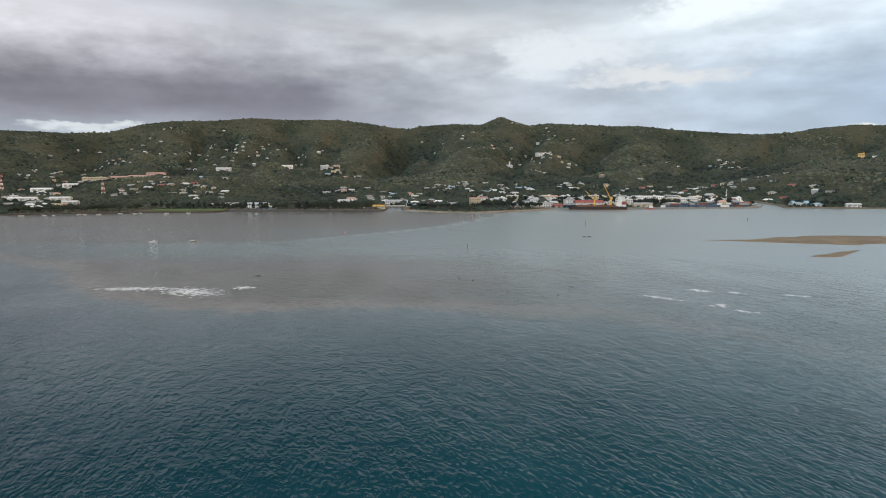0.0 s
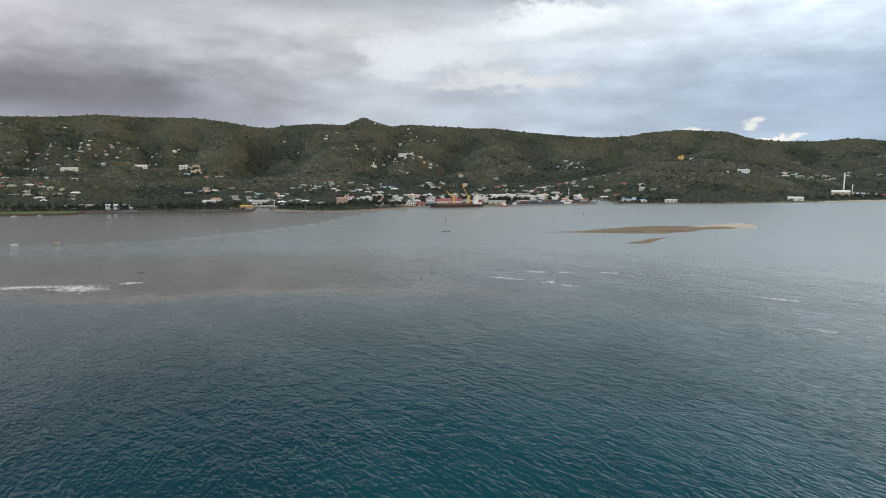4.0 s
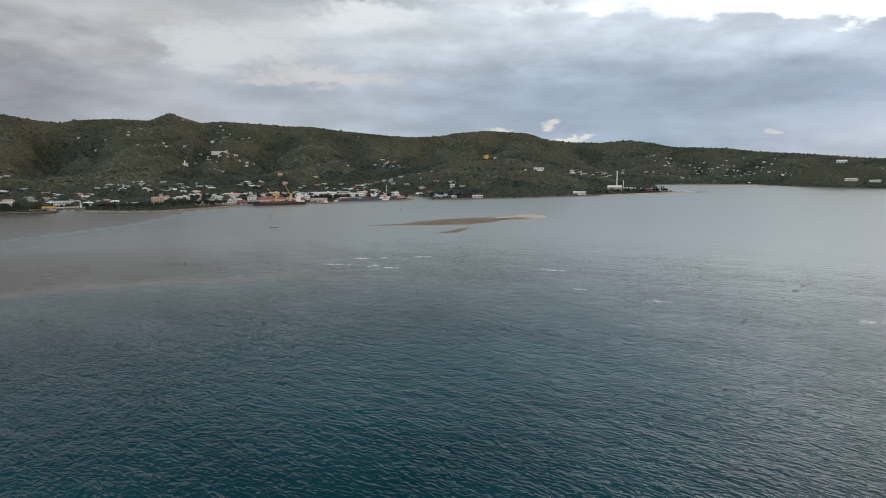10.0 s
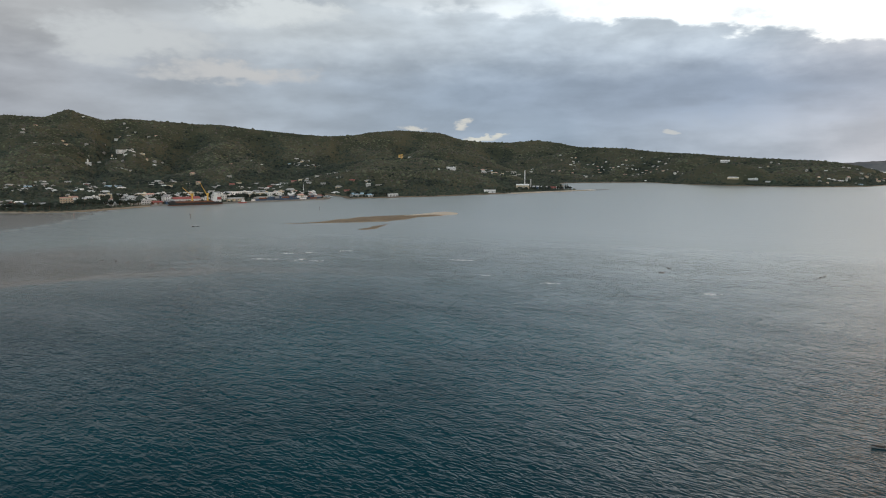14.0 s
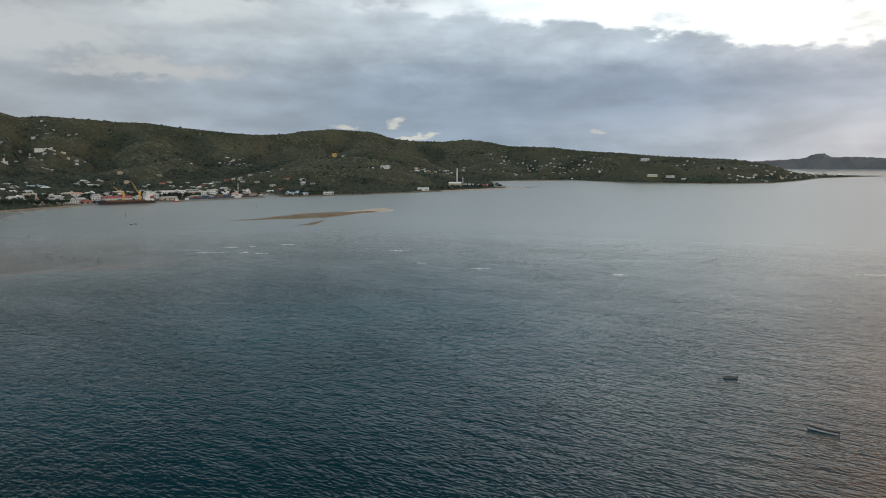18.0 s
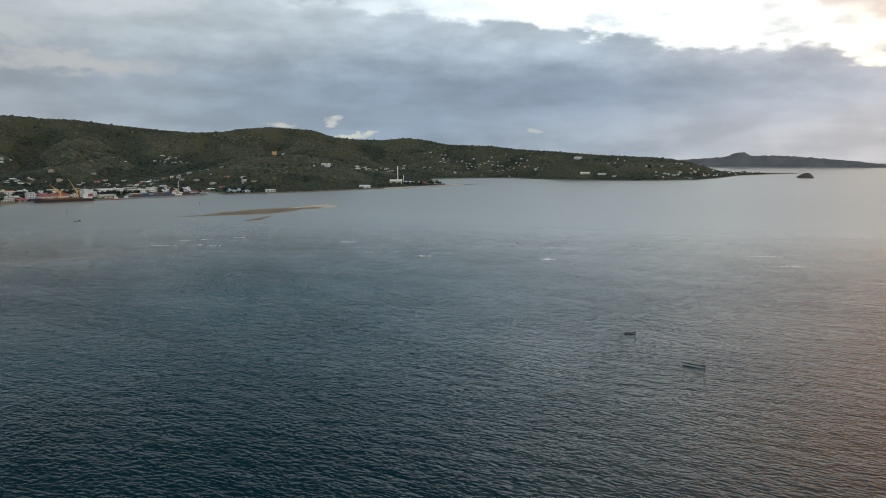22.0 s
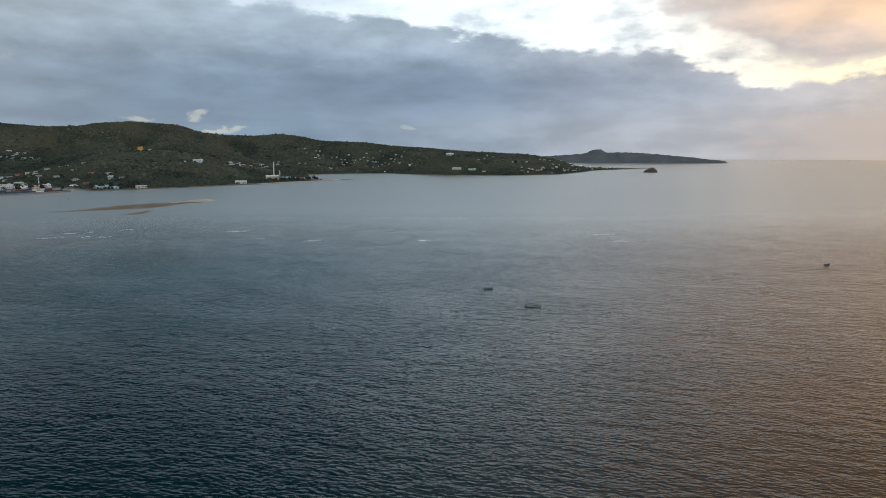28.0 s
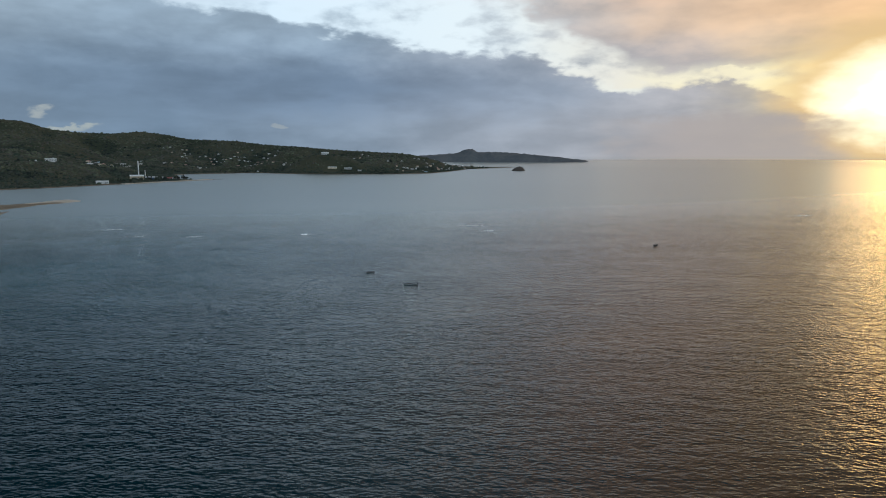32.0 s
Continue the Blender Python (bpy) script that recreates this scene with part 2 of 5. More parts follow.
FOLDS = [(-2.6, 5.5, 1.7, 0.78), (-27.5, 5.0, 2.2, 0.58), (-13.5, -4.0, 1.4, 0.50), (14.5, 5.0, 1.8, 0.55), (26.2, -3.0, 1.9, 0.55), (8.0, 3.0, 1.0, 0.36), (40.5, -4.0, 1.6, 0.45), (50.0, 3.0, 1.5, 0.40), (20.0, -4.0, 1.3, 0.46), (-20.0, 3.5, 1.1, 0.40), (33.0, 2.5, 1.2, 0.36)]
# foreground hills: x, y, radius x, radius y, height
KNOLLS = [(930, 1440, 300, 270, 66), (1130, 1520, 220, 240, 86), (690, 1200, 190, 180, 38), (840, 1160, 200, 150, 36), (1070, 1200, 140, 150, 24), (-290, 1570, 150, 110, 45), (-215, 1330, 130, 110, 30),
          (1800, 985, 130, 150, 58), (2080, 860, 330, 190, 42), (-520, 1250, 260, 130, 34)]


def land_height(x, y):
    """Height of the ground above the sea."""
    x, y = np.asarray(x, float), np.asarray(y, float)
    sd = shore_distance(x, y)
    a, d = np.degrees(np.arctan2(x, y)), np.hypot(x, y)
    ra = np.array(RANGE)
    foot, crest_d = np.interp(a, ra[:, 0], ra[:, 1]), np.interp(a, ra[:, 0], ra[:, 2])
    crest = 60 + (np.interp(a, CREST_AZ, CREST_Z) - 60) * crest_d / 2700 - 5
    s = (d - foot) / (crest_d - foot)
    prof = np.where(s < 1, np.clip(s, 0, 1) ** 1.15, np.clip(1 - (s - 1) * 0.9, 0.2, 1))
    bow = np.clip(4 * s * (1 - s), 0, 1)
    bend = (fbm(x / 420, y / 420, 3, 5) - 0.5) * 5
    spur = np.abs(2 * vnoise((a + bend) / 4.6, d / 1500, 2) - 1) * 0.65 + np.abs(2 * vnoise((a + bend) / 1.9, d / 700, 4) - 1) * 0.35
    h = np.maximum(crest, 0) * prof * (1 - 0.66 * (1 - spur) ** 1.2 * bow)
    # deep folds that cut into the range: bearing at the crest, slant, half width, depth
    for fa, slant, half, deep in FOLDS:
        fold = np.exp(-(np.abs(a - fa - (s - 0.95) * slant + bend * 0.12) / half) ** 1.25) * smooth(s, 0.0, 0.3) * smooth(s, 1.02, 0.8)
        h = h * (1 - deep * fold)
    h = h + (fbm(x / 110, y / 110, 4, 9) - 0.5) * 22 * np.clip(bow + 0.1, 0, 1)
    h = h + (0.5 - np.abs(2 * fbm(x / 230 + 3, y / 230, 2, 51) - 1) * 1.6) * 14 * np.clip(bow, 0, 1)
    for cx, cy, rx, ry, top in KNOLLS:
        q = ((x - cx) / rx) ** 2 + ((y - cy) / ry) ** 2
        k = top * np.exp(-q ** 1.3) + (fbm(x / 60, y / 60, 3, 3) - 0.5) * 9 * np.exp(-q)
        h = np.maximum(h, k) + 0.25 * np.minimum(h, k) * np.exp(-q)
    h = h * smooth(sd, 4, 130)
    flat_land = np.clip(sd * 0.16, -6, 1.6) + 0.8 * smooth(sd, 30, 160)
    return flat_land + h

# ---------------------------------------------------------------- materials
def material(name, colours, rough=0.7, scale=0.4, bump=0.0, metal=0.0, spread=0.25, island=False, spec=None, patchy=0.35):
    """A paint, earth or stone: two colours mottled at two scales, per-object variation, fine relief."""
    m = bpy.data.materials.new(name)
    m.use_nodes = True
    t = m.node_tree
    b = t.nodes["Principled BSDF"]
    geo = t.nodes.new("ShaderNodeNewGeometry")
    pos = geo.outputs["Position"]
    n1, n2 = noise_tex(t, pos, scale, 5, 0.6), noise_tex(t, pos, scale * 7.3, 4, 0.6)
    f = math_node(t, "ADD", math_node(t, "MULTIPLY", n1, 1 - patchy), math_node(t, "MULTIPLY", n2, patchy))
    c = mix_rgb(t, remap(t, f, 0.40, 0.60) if patchy > .4 else remap(t, f, 0.36, 0.64), colours[0], colours[1])
    if island:
        r = geo.outputs["Random Per Island"]
    else:
        r = t.nodes.new("ShaderNodeObjectInfo").outputs["Random"]
    k = remap(t, r, 0.0, 1.0, 1 - spread, 1 + spread)
    c = mix_rgb(t, 1.0, c, combine(t, k, k, k), "MULTIPLY")
    if len(colours) > 2:
        c = mix_rgb(t, remap(t, math_node(t, "FRACT", math_node(t, "MULTIPLY", r, 7.0)), 0.55, 0.95), c, colours[2])
    t.links.new(c, b.inputs["Base Color"])
    b.inputs["Roughness"].default_value, b.inputs["Metallic"].default_value = rough, metal
    if spec is not None:
        b.inputs["Specular IOR Level"].default_value = spec
    if bump:
        bn = t.nodes.new("ShaderNodeBump")
        bn.inputs["Strength"].default_value, bn.inputs["Distance"].default_value = 0.6, bump
        t.links.new(f, bn.inputs["Height"])
        t.links.new(bn.outputs[0], b.inputs["Normal"])
    return m


M = {
    "canopy": material("canopy", ((.022, .033, .029), (.068, .086, .061), (.067, .075, .062)), .85, .006, spread=.24, island=True, spec=.12, patchy=.55),
    # paler, greyer leaves; on far slopes they also stand in for haze
    "pale_canopy": material("pale_canopy", ((.056, .070, .052), (.138, .154, .096), (.118, .114, .096)), .85, .007, spread=.22, island=True, spec=.12, patchy=.5),
    "scrub": material("scrub", ((.066, .068, .056), (.116, .112, .086), (.104, .092, .084)), .9, .007, spread=.22, island=True, spec=.1, patchy=.5),
    "sand": material("sand", ((.48, .42, .34), (.62, .56, .47)), .9, .08, .05, spread=.05),
    "shore_sand": material("shore_sand", ((.25, .21, .16), (.37, .32, .25)), .9, .06, .05, spread=.05),
    "wet_sand": material("wet_sand", ((.165, .122, .072), (.265, .205, .125)), .75, .05, .03, spread=.05),
    "rock": material("rock", ((.060, .050, .042), (.12, .10, .085)), .85, .3, .4),
    "white": material("white_paint", ((.68, .68, .66), (.84, .84, .82)), .6, .25, spread=.18),
    "weathered": material("weathered_render", ((.36, .35, .32), (.54, .52, .48)), .75, .25, spread=.25, island=True),
    "old_tin": material("weathered_tin", ((.30, .30, .29), (.46, .45, .43)), .55, .3, spread=.3, island=True),
    "cream": material("cream_paint", ((.60, .50, .33), (.70, .61, .44)), .65, .25, spread=.12),
    "pink": material("pink_paint", ((.52, .30, .24), (.62, .40, .33)), .65, .25, spread=.15),
    "grey": material("grey_render", ((.30, .30, .30), (.42, .42, .41)), .8, .25, spread=.2),
    "blue": material("blue_sheet", ((.035, .07, .13), (.065, .115, .18)), .5, .25, spread=.25),
    "sky_blue": material("pale_blue_sheet", ((.32, .48, .60), (.42, .58, .68)), .5, .25, spread=.15),
    "red": material("red_sheet", ((.27, .065, .055), (.37, .12, .10)), .55, .25, spread=.2),
    "rust": material("rust", ((.16, .06, .035), (.25, .11, .06)), .8, .5, spread=.2),
    "yellow": material("yellow_paint", ((.70, .40, .05), (.80, .50, .10)), .5, .25, spread=.08),
    "tin": material("tin_roof", ((.42, .43, .44), (.56, .57, .57)), .45, .3, spread=.25),
    "black": material("dark_hull", ((.018, .018, .02), (.035, .033, .032)), .5, .3, spread=.2),
    "glass": material("window_glass", ((.085, .095, .105), (.15, .16, .17)), .2, .2, spread=.4),
    "wood": material("weathered_wood", ((.12, .08, .05), (.20, .14, .09)), .8, 1.2, spread=.2),
    "bark": material("bark", ((.09, .065, .045), (.15, .11, .08)), .9, 1.0, spread=.2),
    "asphalt": material("asphalt", ((.045, .045, .046), (.065, .065, .066)), .85, .3, spread=.05),
    "concrete": material("concrete", ((.24, .23, .21), (.36, .35, .33)), .85, .12, spread=.1),
    "lawn": material("lawn", ((.075, .125, .025), (.11, .155, .045)), .9, .05, spread=.05),
    # pale grey base colour with the distance haze painted in
    "hazy_land": material("hazy_land", ((.13, .14, .15), (.19, .19, .19)), .95, .006, spread=.02, spec=.05),
}


def ground_material():
    m = bpy.data.materials.new("hill_ground")
    m.use_nodes = True
    t = m.node_tree
    b = t.nodes["Principled BSDF"]
    pos = t.nodes.new("ShaderNodeNewGeometry").outputs["Position"]
    z = t.nodes.new("ShaderNodeSeparateXYZ")
    t.links.new(pos, z.inputs[0])
    n1, n2 = noise_tex(t, pos, 0.006, 6, 0.6), noise_tex(t, pos, 0.06, 5, 0.6)
    c = mix_rgb(t, remap(t, n1, 0.38, 0.62), (.046, .056, .036), (.090, .090, .058))
    c = mix_rgb(t, remap(t, n2, 0.58, 0.72, 0, .75), c, (.15, .11, .075))
    shore = math_node(t, "ADD", z.outputs[2], math_node(t, "MULTIPLY", math_node(t, "SUBTRACT", n2, 0.5), 2.2))
    c = mix_rgb(t, remap(t, shore, 1.9, 1.2), c, (.19, .155, .11))
    c = mix_rgb(t, remap(t, z.outputs[2], 0.35, 0.05), c, (.050, .042, .034))
    t.links.new(c, b.inputs["Base Color"])
    b.inputs["Roughness"].default_value = 0.95
    b.inputs["Specular IOR Level"].default_value = 0.1
    bn = t.nodes.new("ShaderNodeBump")
    bn.inputs["Distance"].default_value = 2.0
    t.links.new(n2, bn.inputs["Height"])
    t.links.new(bn.outputs[0], b.inputs["Normal"])
    return m


def sea_material():
    m = bpy.data.materials.new("sea_water")
    m.use_nodes = True
    t = m.node_tree
    b = t.nodes["Principled BSDF"]
    pos = t.nodes.new("ShaderNodeNewGeometry").outputs["Position"]

    def field(name):
        n = t.nodes.new("ShaderNodeAttribute")
        n.attribute_name = name
        return n.outputs["Fac"]
    m_ = lambda op, a, c=None: math_node(t, op, a, c)
    n_patch, n_fine = noise_tex(t, pos, 0.012, 5, 0.6), noise_tex(t, pos, 0.09, 6, 0.65)
    wobble = m_("ADD", m_("MULTIPLY", m_("SUBTRACT", n_patch, 0.5), 70.0), m_("MULTIPLY", m_("SUBTRACT", n_fine, 0.5), 26.0))
    reef = m_("ADD", field("reef"), wobble)            # metres inside the reef's edge
    mud = m_("ADD", field("mud"), m_("MULTIPLY", m_("SUBTRACT", n_patch, 0.5), 0.5))
    shelf = m_("ADD", field("reef"), m_("MULTIPLY", m_("SUBTRACT", n_patch, 0.5), 160.0))
    c = mix_rgb(t, remap(t, shelf, -400, -60), (.0008, .016, .022), (.0026, .037, .051))
    c = mix_rgb(t, m_("MULTIPLY", field("shoal"), remap(t, n_patch, 0.20, 0.70)), c, (.006, .068, .088))
    # pale lagoon colour, with some of the sky's reflection painted in
    c = mix_rgb(t, m_("MULTIPLY", field("flat"), remap(t, reef, -150, 130)), c, (.300, .350, .345))
    c = mix_rgb(t, m_("MULTIPLY", remap(t, reef, -8, 16), remap(t, mud, 0.20, 0.95)), c, (.140, .130, .108))
    edge = m_("MULTIPLY", remap(t, reef, -10, 4), remap(t, reef, 26, 8))
    c = mix_rgb(t, m_("MULTIPLY", edge, m_("MULTIPLY", field("mud"), 0.7)), c, (.24, .21, .18))
    c = mix_rgb(t, m_("MULTIPLY", field("front"), remap(t, n_fine, 0.35, 0.6, 0.1, 0.5)), c, (.36, .36, .34))
    foam = remap(t, m_("ADD", field("foam"), m_("MULTIPLY", m_("SUBTRACT", noise_tex(t, pos, 0.35, 6, 0.7), 0.5), 3.0)), 0.56, 1.1)
    c = mix_rgb(t, foam, c, (.80, .80, .79))
    t.links.new(c, b.inputs["Base Color"])
    t.links.new(m_("MAXIMUM", remap(t, foam, 0, 1, 0.06, 0.7), remap(t, field("calm"), 0, 1, 0.10, 0.23)), b.inputs["Roughness"])
    b.inputs["IOR"].default_value = 1.33
    # wind ripples, longer along the crests, which run from north-west to south-east
    rot = t.nodes.new("ShaderNodeMapping")
    rot.vector_type = "TEXTURE"
    rot.inputs["Rotation"].default_value = (0, 0, radians(-72))
    rot.inputs["Scale"].default_value = (2.0, 1.0, 1.0)
    t.links.new(pos, rot.inputs[0])
    gust = remap(t, noise_tex(t, rot.outputs[0], 0.03, 2, 0.5), 0.36, 0.64, 0.80, 1.15)
    ridge = lambda n: m_("SUBTRACT", 1.0, m_("MULTIPLY", m_("ABSOLUTE", m_("SUBTRACT", n, 0.5)), 3.0))
    r0 = noise_tex(t, rot.outputs[0], 0.075, 3, 0.55, 0.3)
    r1 = noise_tex(t, rot.outputs[0], 0.27, 2, 0.5, 0.2)
    r2 = ridge(noise_tex(t, rot.outputs[0], 0.50, 1, 0.5, 0.3))
    r3 = noise_tex(t, rot.outputs[0], 1.2, 1, 0.5, 0.3)
    r4 = noise_tex(t, pos, 3.2, 1, 0.5)
    small = m_("ADD", m_("ADD", m_("MULTIPLY", r1, 0.42), m_("MULTIPLY", r2, 0.125)), m_("ADD", m_("MULTIPLY", r3, 0.19), m_("MULTIPLY", r4, 0.03)))
    small = m_("MULTIPLY", small, m_("MULTIPLY", gust, remap(t, field("calm"), 0, 1, 1.0, 0.12)))
    bn = t.nodes.new("ShaderNodeBump")
    bn.inputs["Strength"].default_value, bn.inputs["Distance"].default_value = 1.0, 1.0
    t.links.new(m_("ADD", small, m_("MULTIPLY", r0, 0.28)), bn.inputs["Height"])
    t.links.new(bn.outputs[0], b.inputs["Normal"])
    return m


M["ground"], M["sea"] = ground_material(), sea_material()


def mesh_object(name, verts, faces, mat, smooth_shade=False, parent=None):
    me = bpy.data.meshes.new(name)
    verts, faces = np.asarray(verts, np.float32), np.asarray(faces, np.int32)
    k = faces.shape[1]
    me.vertices.add(len(verts))
    me.vertices.foreach_set("co", verts.ravel())
    me.loops.add(faces.size)
    me.loops.foreach_set("vertex_index", faces.ravel())
    me.polygons.add(len(faces))
    me.polygons.foreach_set("loop_start", np.arange(0, faces.size, k, dtype=np.int32))
    me.polygons.foreach_set("loop_total", np.full(len(faces), k, np.int32))
    if smooth_shade:
        me.polygons.foreach_set("use_smooth", np.ones(len(faces), bool))
    me.update(calc_edges=True)
    me.materials.append(mat)
    ob = new(name, me)
    ob.parent = parent
    return ob


def grid_faces(nx, ny):
    i = np.arange(nx * ny).reshape(ny, nx)
    return np.stack([i[:-1, :-1], i[:-1, 1:], i[1:, 1:], i[1:, :-1]], -1).reshape(-1, 4)


# ---------------------------------------------------------------- sea
REEF = [(-3000, 700), (-700, 540), (-340, 450), (-230, 372), (-182, 308), (-121, 272), (-80, 258), (2, 263), (47, 249), (103, 222), (160, 160), (200, 108), (330, -80),
        (570, -340), (1500, -1100), (6000, -2500), (6000, 6000), (-3000, 6000)]


def polygon_distance(x, y, poly):
    best, inside = np.full(x.shape, 1e9), np.zeros(x.shape, bool)
    for (ax, ay), (bx, by) in zip(poly, poly[1:] + poly[:1]):
        dx, dy = bx - ax, by - ay
        t = np.clip(((x - ax) * dx + (y - ay) * dy) / (dx * dx + dy * dy), 0, 1)
        best = np.minimum(best, np.hypot(x - ax - t * dx, y - ay - t * dy))
        if ay != by:
            inside ^= ((ay > y) != (by > y)) & (x < ax + (y - ay) * dx / dy)
    return np.where(inside, best, -best)


def stretched(lo, hi, step, far):
    """Even steps from lo to hi, then ever longer ones out to far."""
    mid, out, s = list(np.arange(lo, hi + step, step)), [], step
    d = 0.0
    while d < far:
        s *= 1.13
        d += s
        out.append(d)
    return np.array([lo - d for d in reversed(out)] + mid + [hi + d for d in out])


gx, gy = stretched(-330, 560, 1.7, 9000), stretched(-290, 480, 1.7, 9000)
X, Y = np.meshgrid(gx, gy)
reef_d = polygon_distance(X, Y, REEF)
wind = np.random.RandomState(3)
Z = np.zeros_like(X)
bend = 3.0 * fbm(X / 60, Y / 60, 2, 11)
for _ in range(34):
    length, turn = 3.9 * math.exp(wind.uniform(0, 0.80)), radians(70 + wind.normal(0, 17))
    k, ph = 2 * math.pi / length, wind.uniform(0, 6.28)
    Z += 0.0011 * length * np.sin(k * (X * math.sin(turn) + Y * math.cos(turn)) + ph + bend * wind.uniform(.5, 1.2))
near = smooth(np.maximum(np.abs(X - 115) - 445, np.abs(Y - 95) - 385), 60, -40)
Z *= near * (0.25 + 0.75 * smooth(reef_d, 150, -30)) * (0.5 + 1.0 * fbm(X / 45, Y / 45, 2, 12))
# long low swells that stand up over the reef
swell = np.maximum(0, np.cos(2 * math.pi * reef_d / 21 + 5.0 * fbm(X / 70, Y / 70, 3, 14))) ** 30
Z += 0.34 * swell * near * smooth(reef_d, -40, 0) * smooth(reef_d, 110, 60) * smooth(fbm(X / 15, Y / 15, 3, 15), 0.46, 0.60) * smooth(X, -60, 40)
# far out the sheet is bent upward to fit the horizon in the camera's view
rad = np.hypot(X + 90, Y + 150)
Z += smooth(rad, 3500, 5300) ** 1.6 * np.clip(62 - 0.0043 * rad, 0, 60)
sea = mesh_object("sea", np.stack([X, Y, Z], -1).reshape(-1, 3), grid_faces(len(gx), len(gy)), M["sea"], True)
tagged(sea, "teal rippled sea and shallow grey-green lagoon at dusk", "sea", kind="structure")


def sea_field(name, values):
    a = sea.data.attributes.new(name, "FLOAT", "POINT")
    a.data.foreach_set("value", np.asarray(values, np.float32).ravel())


sea_field("reef", reef_d)
sea_field("calm", smooth(reef_d, -30, 320))
# strength of the pale lagoon tone, raised eastward where the painted sheen is stronger
sea_field("flat", 0.66 + 0.34 * smooth(X + 0.3 * Y, 150, 520))
# a muddy plume from the river, with a pale front, and stirred sand on the reef flat
front = X - np.interp(Y, [480, 503, 548, 601, 678, 836], [-165, -129, -83, -36, 20, 92]) + 26 * (fbm(X / 70, Y / 70, 3, 17) - .5)
plume = smooth(front, 16, -30) * smooth(Y, 470, 520)
sea_field("mud", smooth(-shore_distance(X, Y), -5, 20) * np.maximum(plume * (.65 + .5 * smooth(Y, 560, 800)), .85 * smooth(X, 220, -80) * smooth(Y, 510, 360)))
sea_field("front", np.exp(-(front / 5.0) ** 2) * smooth(Y, 500, 560) * smooth(Y, 845, 800))
sea_field("shoal", np.exp(-(((X - 120) / 120) ** 2 + ((Y - 115) / 130) ** 2)) + 0.8 * np.exp(-(((X - 25) / 110) ** 2 + ((Y - 45) / 60) ** 2)))
FOAM = [(-152, 310, 30, 7, 0), (-124, 302, 24, 13, -.4), (-101, 312, 9, 5, 0), (122, 301, 9, 4, -.5), (136, 296, 6, 3, -.5), (118, 268, 7, 4, 0), (163, 288, 8, 3, -.5),
        (98, 285, 14, 3, -.7), (124, 256, 8, 2.5, -.7), (195, 108, 9, 3, -.9), (317, -84, 10, 4, -.9), (206, 202, 14, 3, -.9), (180, 150, 9, 2, -.9), (350, -60, 16, 4, -.9), (570, -344, 26, 7, -.8), (240, 40, 8, 3, -.9)]
foam = np.zeros_like(X)
for fx, fy, fa, fb, ft in FOAM:
    u, v = (X - fx) * math.cos(ft) + (Y - fy) * math.sin(ft), -(X - fx) * math.sin(ft) + (Y - fy) * math.cos(ft)
    foam = np.maximum(foam, np.exp(-(u / fa) ** 2 - (v / fb) ** 2))
sea_field("foam", foam)

# ---------------------------------------------------------------- land
lx, ly = np.arange(-1900, 4300, 9.0), np.arange(560, 3560, 9.0)
X, Y = np.meshgrid(lx, ly)
H = land_height(X, Y)
LAND = (lx, ly, H)


def ground_at(x, y, field=None):
    """Height of the built ground, or another field on the same grid, at many places at once."""
    gx_, gy_, g = LAND
    g = g if field is None else field
    u, v = np.clip((np.asarray(x) - gx_[0]) / 9.0, 0, len(gx_) - 1.001), np.clip((np.asarray(y) - gy_[0]) / 9.0, 0, len(gy_) - 1.001)
    i, j = u.astype(int), v.astype(int)
    u, v = u - i, v - j
    return (g[j, i] * (1 - u) + g[j, i + 1] * u) * (1 - v) + (g[j + 1, i] * (1 - u) + g[j + 1, i + 1] * u) * v


faces = grid_faces(len(lx), len(ly))
faces = faces[(H.ravel()[faces] > -2.5).any(1)]
used = np.zeros(H.size, bool)
used[faces] = True
index = np.cumsum(used) - 1
ground = mesh_object("ground", np.stack([X, Y, H], -1).reshape(-1, 3)[used], index[faces], M["ground"], True)
tagged(ground, "green and brown island hills sloping down to the shore", "hillside", kind="structure")

# sand bank in the lagoon, its dry crest and its small neighbour
def sandbank(name, xs, mid, half, top, mat, label, seed):
    """A low bank along x: mid line, half widths and crest heights at the stations xs."""
    U, V = np.meshgrid(np.linspace(xs[0], xs[-1], 110), np.linspace(-1, 1, 22))
    w = np.interp(U, xs, half) * (0.82 + 0.36 * fbm(U / 14 + seed, V * .6, 3, seed))
    py = np.interp(U, xs, mid) + 5 * (fbm(U / 30, U * 0, 2, seed) - .5) + V * w
    z = -0.35 + (np.interp(U, xs, top) + 0.35) * (1 - np.abs(V) ** 2.4) + 0.22 * (fbm(U / 9, py / 9, 3, seed) - .5)
    ob = mesh_object(name, np.stack([U, py, z], -1).reshape(-1, 3), grid_faces(110, 22), mat, True)
    return tagged(ob, label, "sandbank", kind="structure")


sandbank("sandbank", [206, 226, 246, 275, 312, 345, 370, 400, 424], [515, 511, 507, 509, 511, 516, 522, 522, 520], [2, 5, 10, 24, 39, 31, 19, 20, 3], [.1, .3, .6, .9, 1.0, 1.1, 1.2, 1.3, .1],
         M["wet_sand"], "low tan sandbank rising out of the lagoon", 3)
sandbank("sandbank_crest", [352, 372, 395, 415, 432, 446], [523, 524, 526, 528, 529, 528], [2, 7, 13, 19, 20, 3], [.9, 1.6, 2.0, 2.3, 2.1, .2], M["sand"], "pale dry sand crest on the lagoon bank", 5)
sandbank("sandbank_small", [242, 250, 260, 272, 292], [417, 420, 424, 434, 447], [2, 7, 9, 8, 2], [.2, .5, .6, .5, .2], M["wet_sand"], "small wet sandbank beside the larger one", 8)

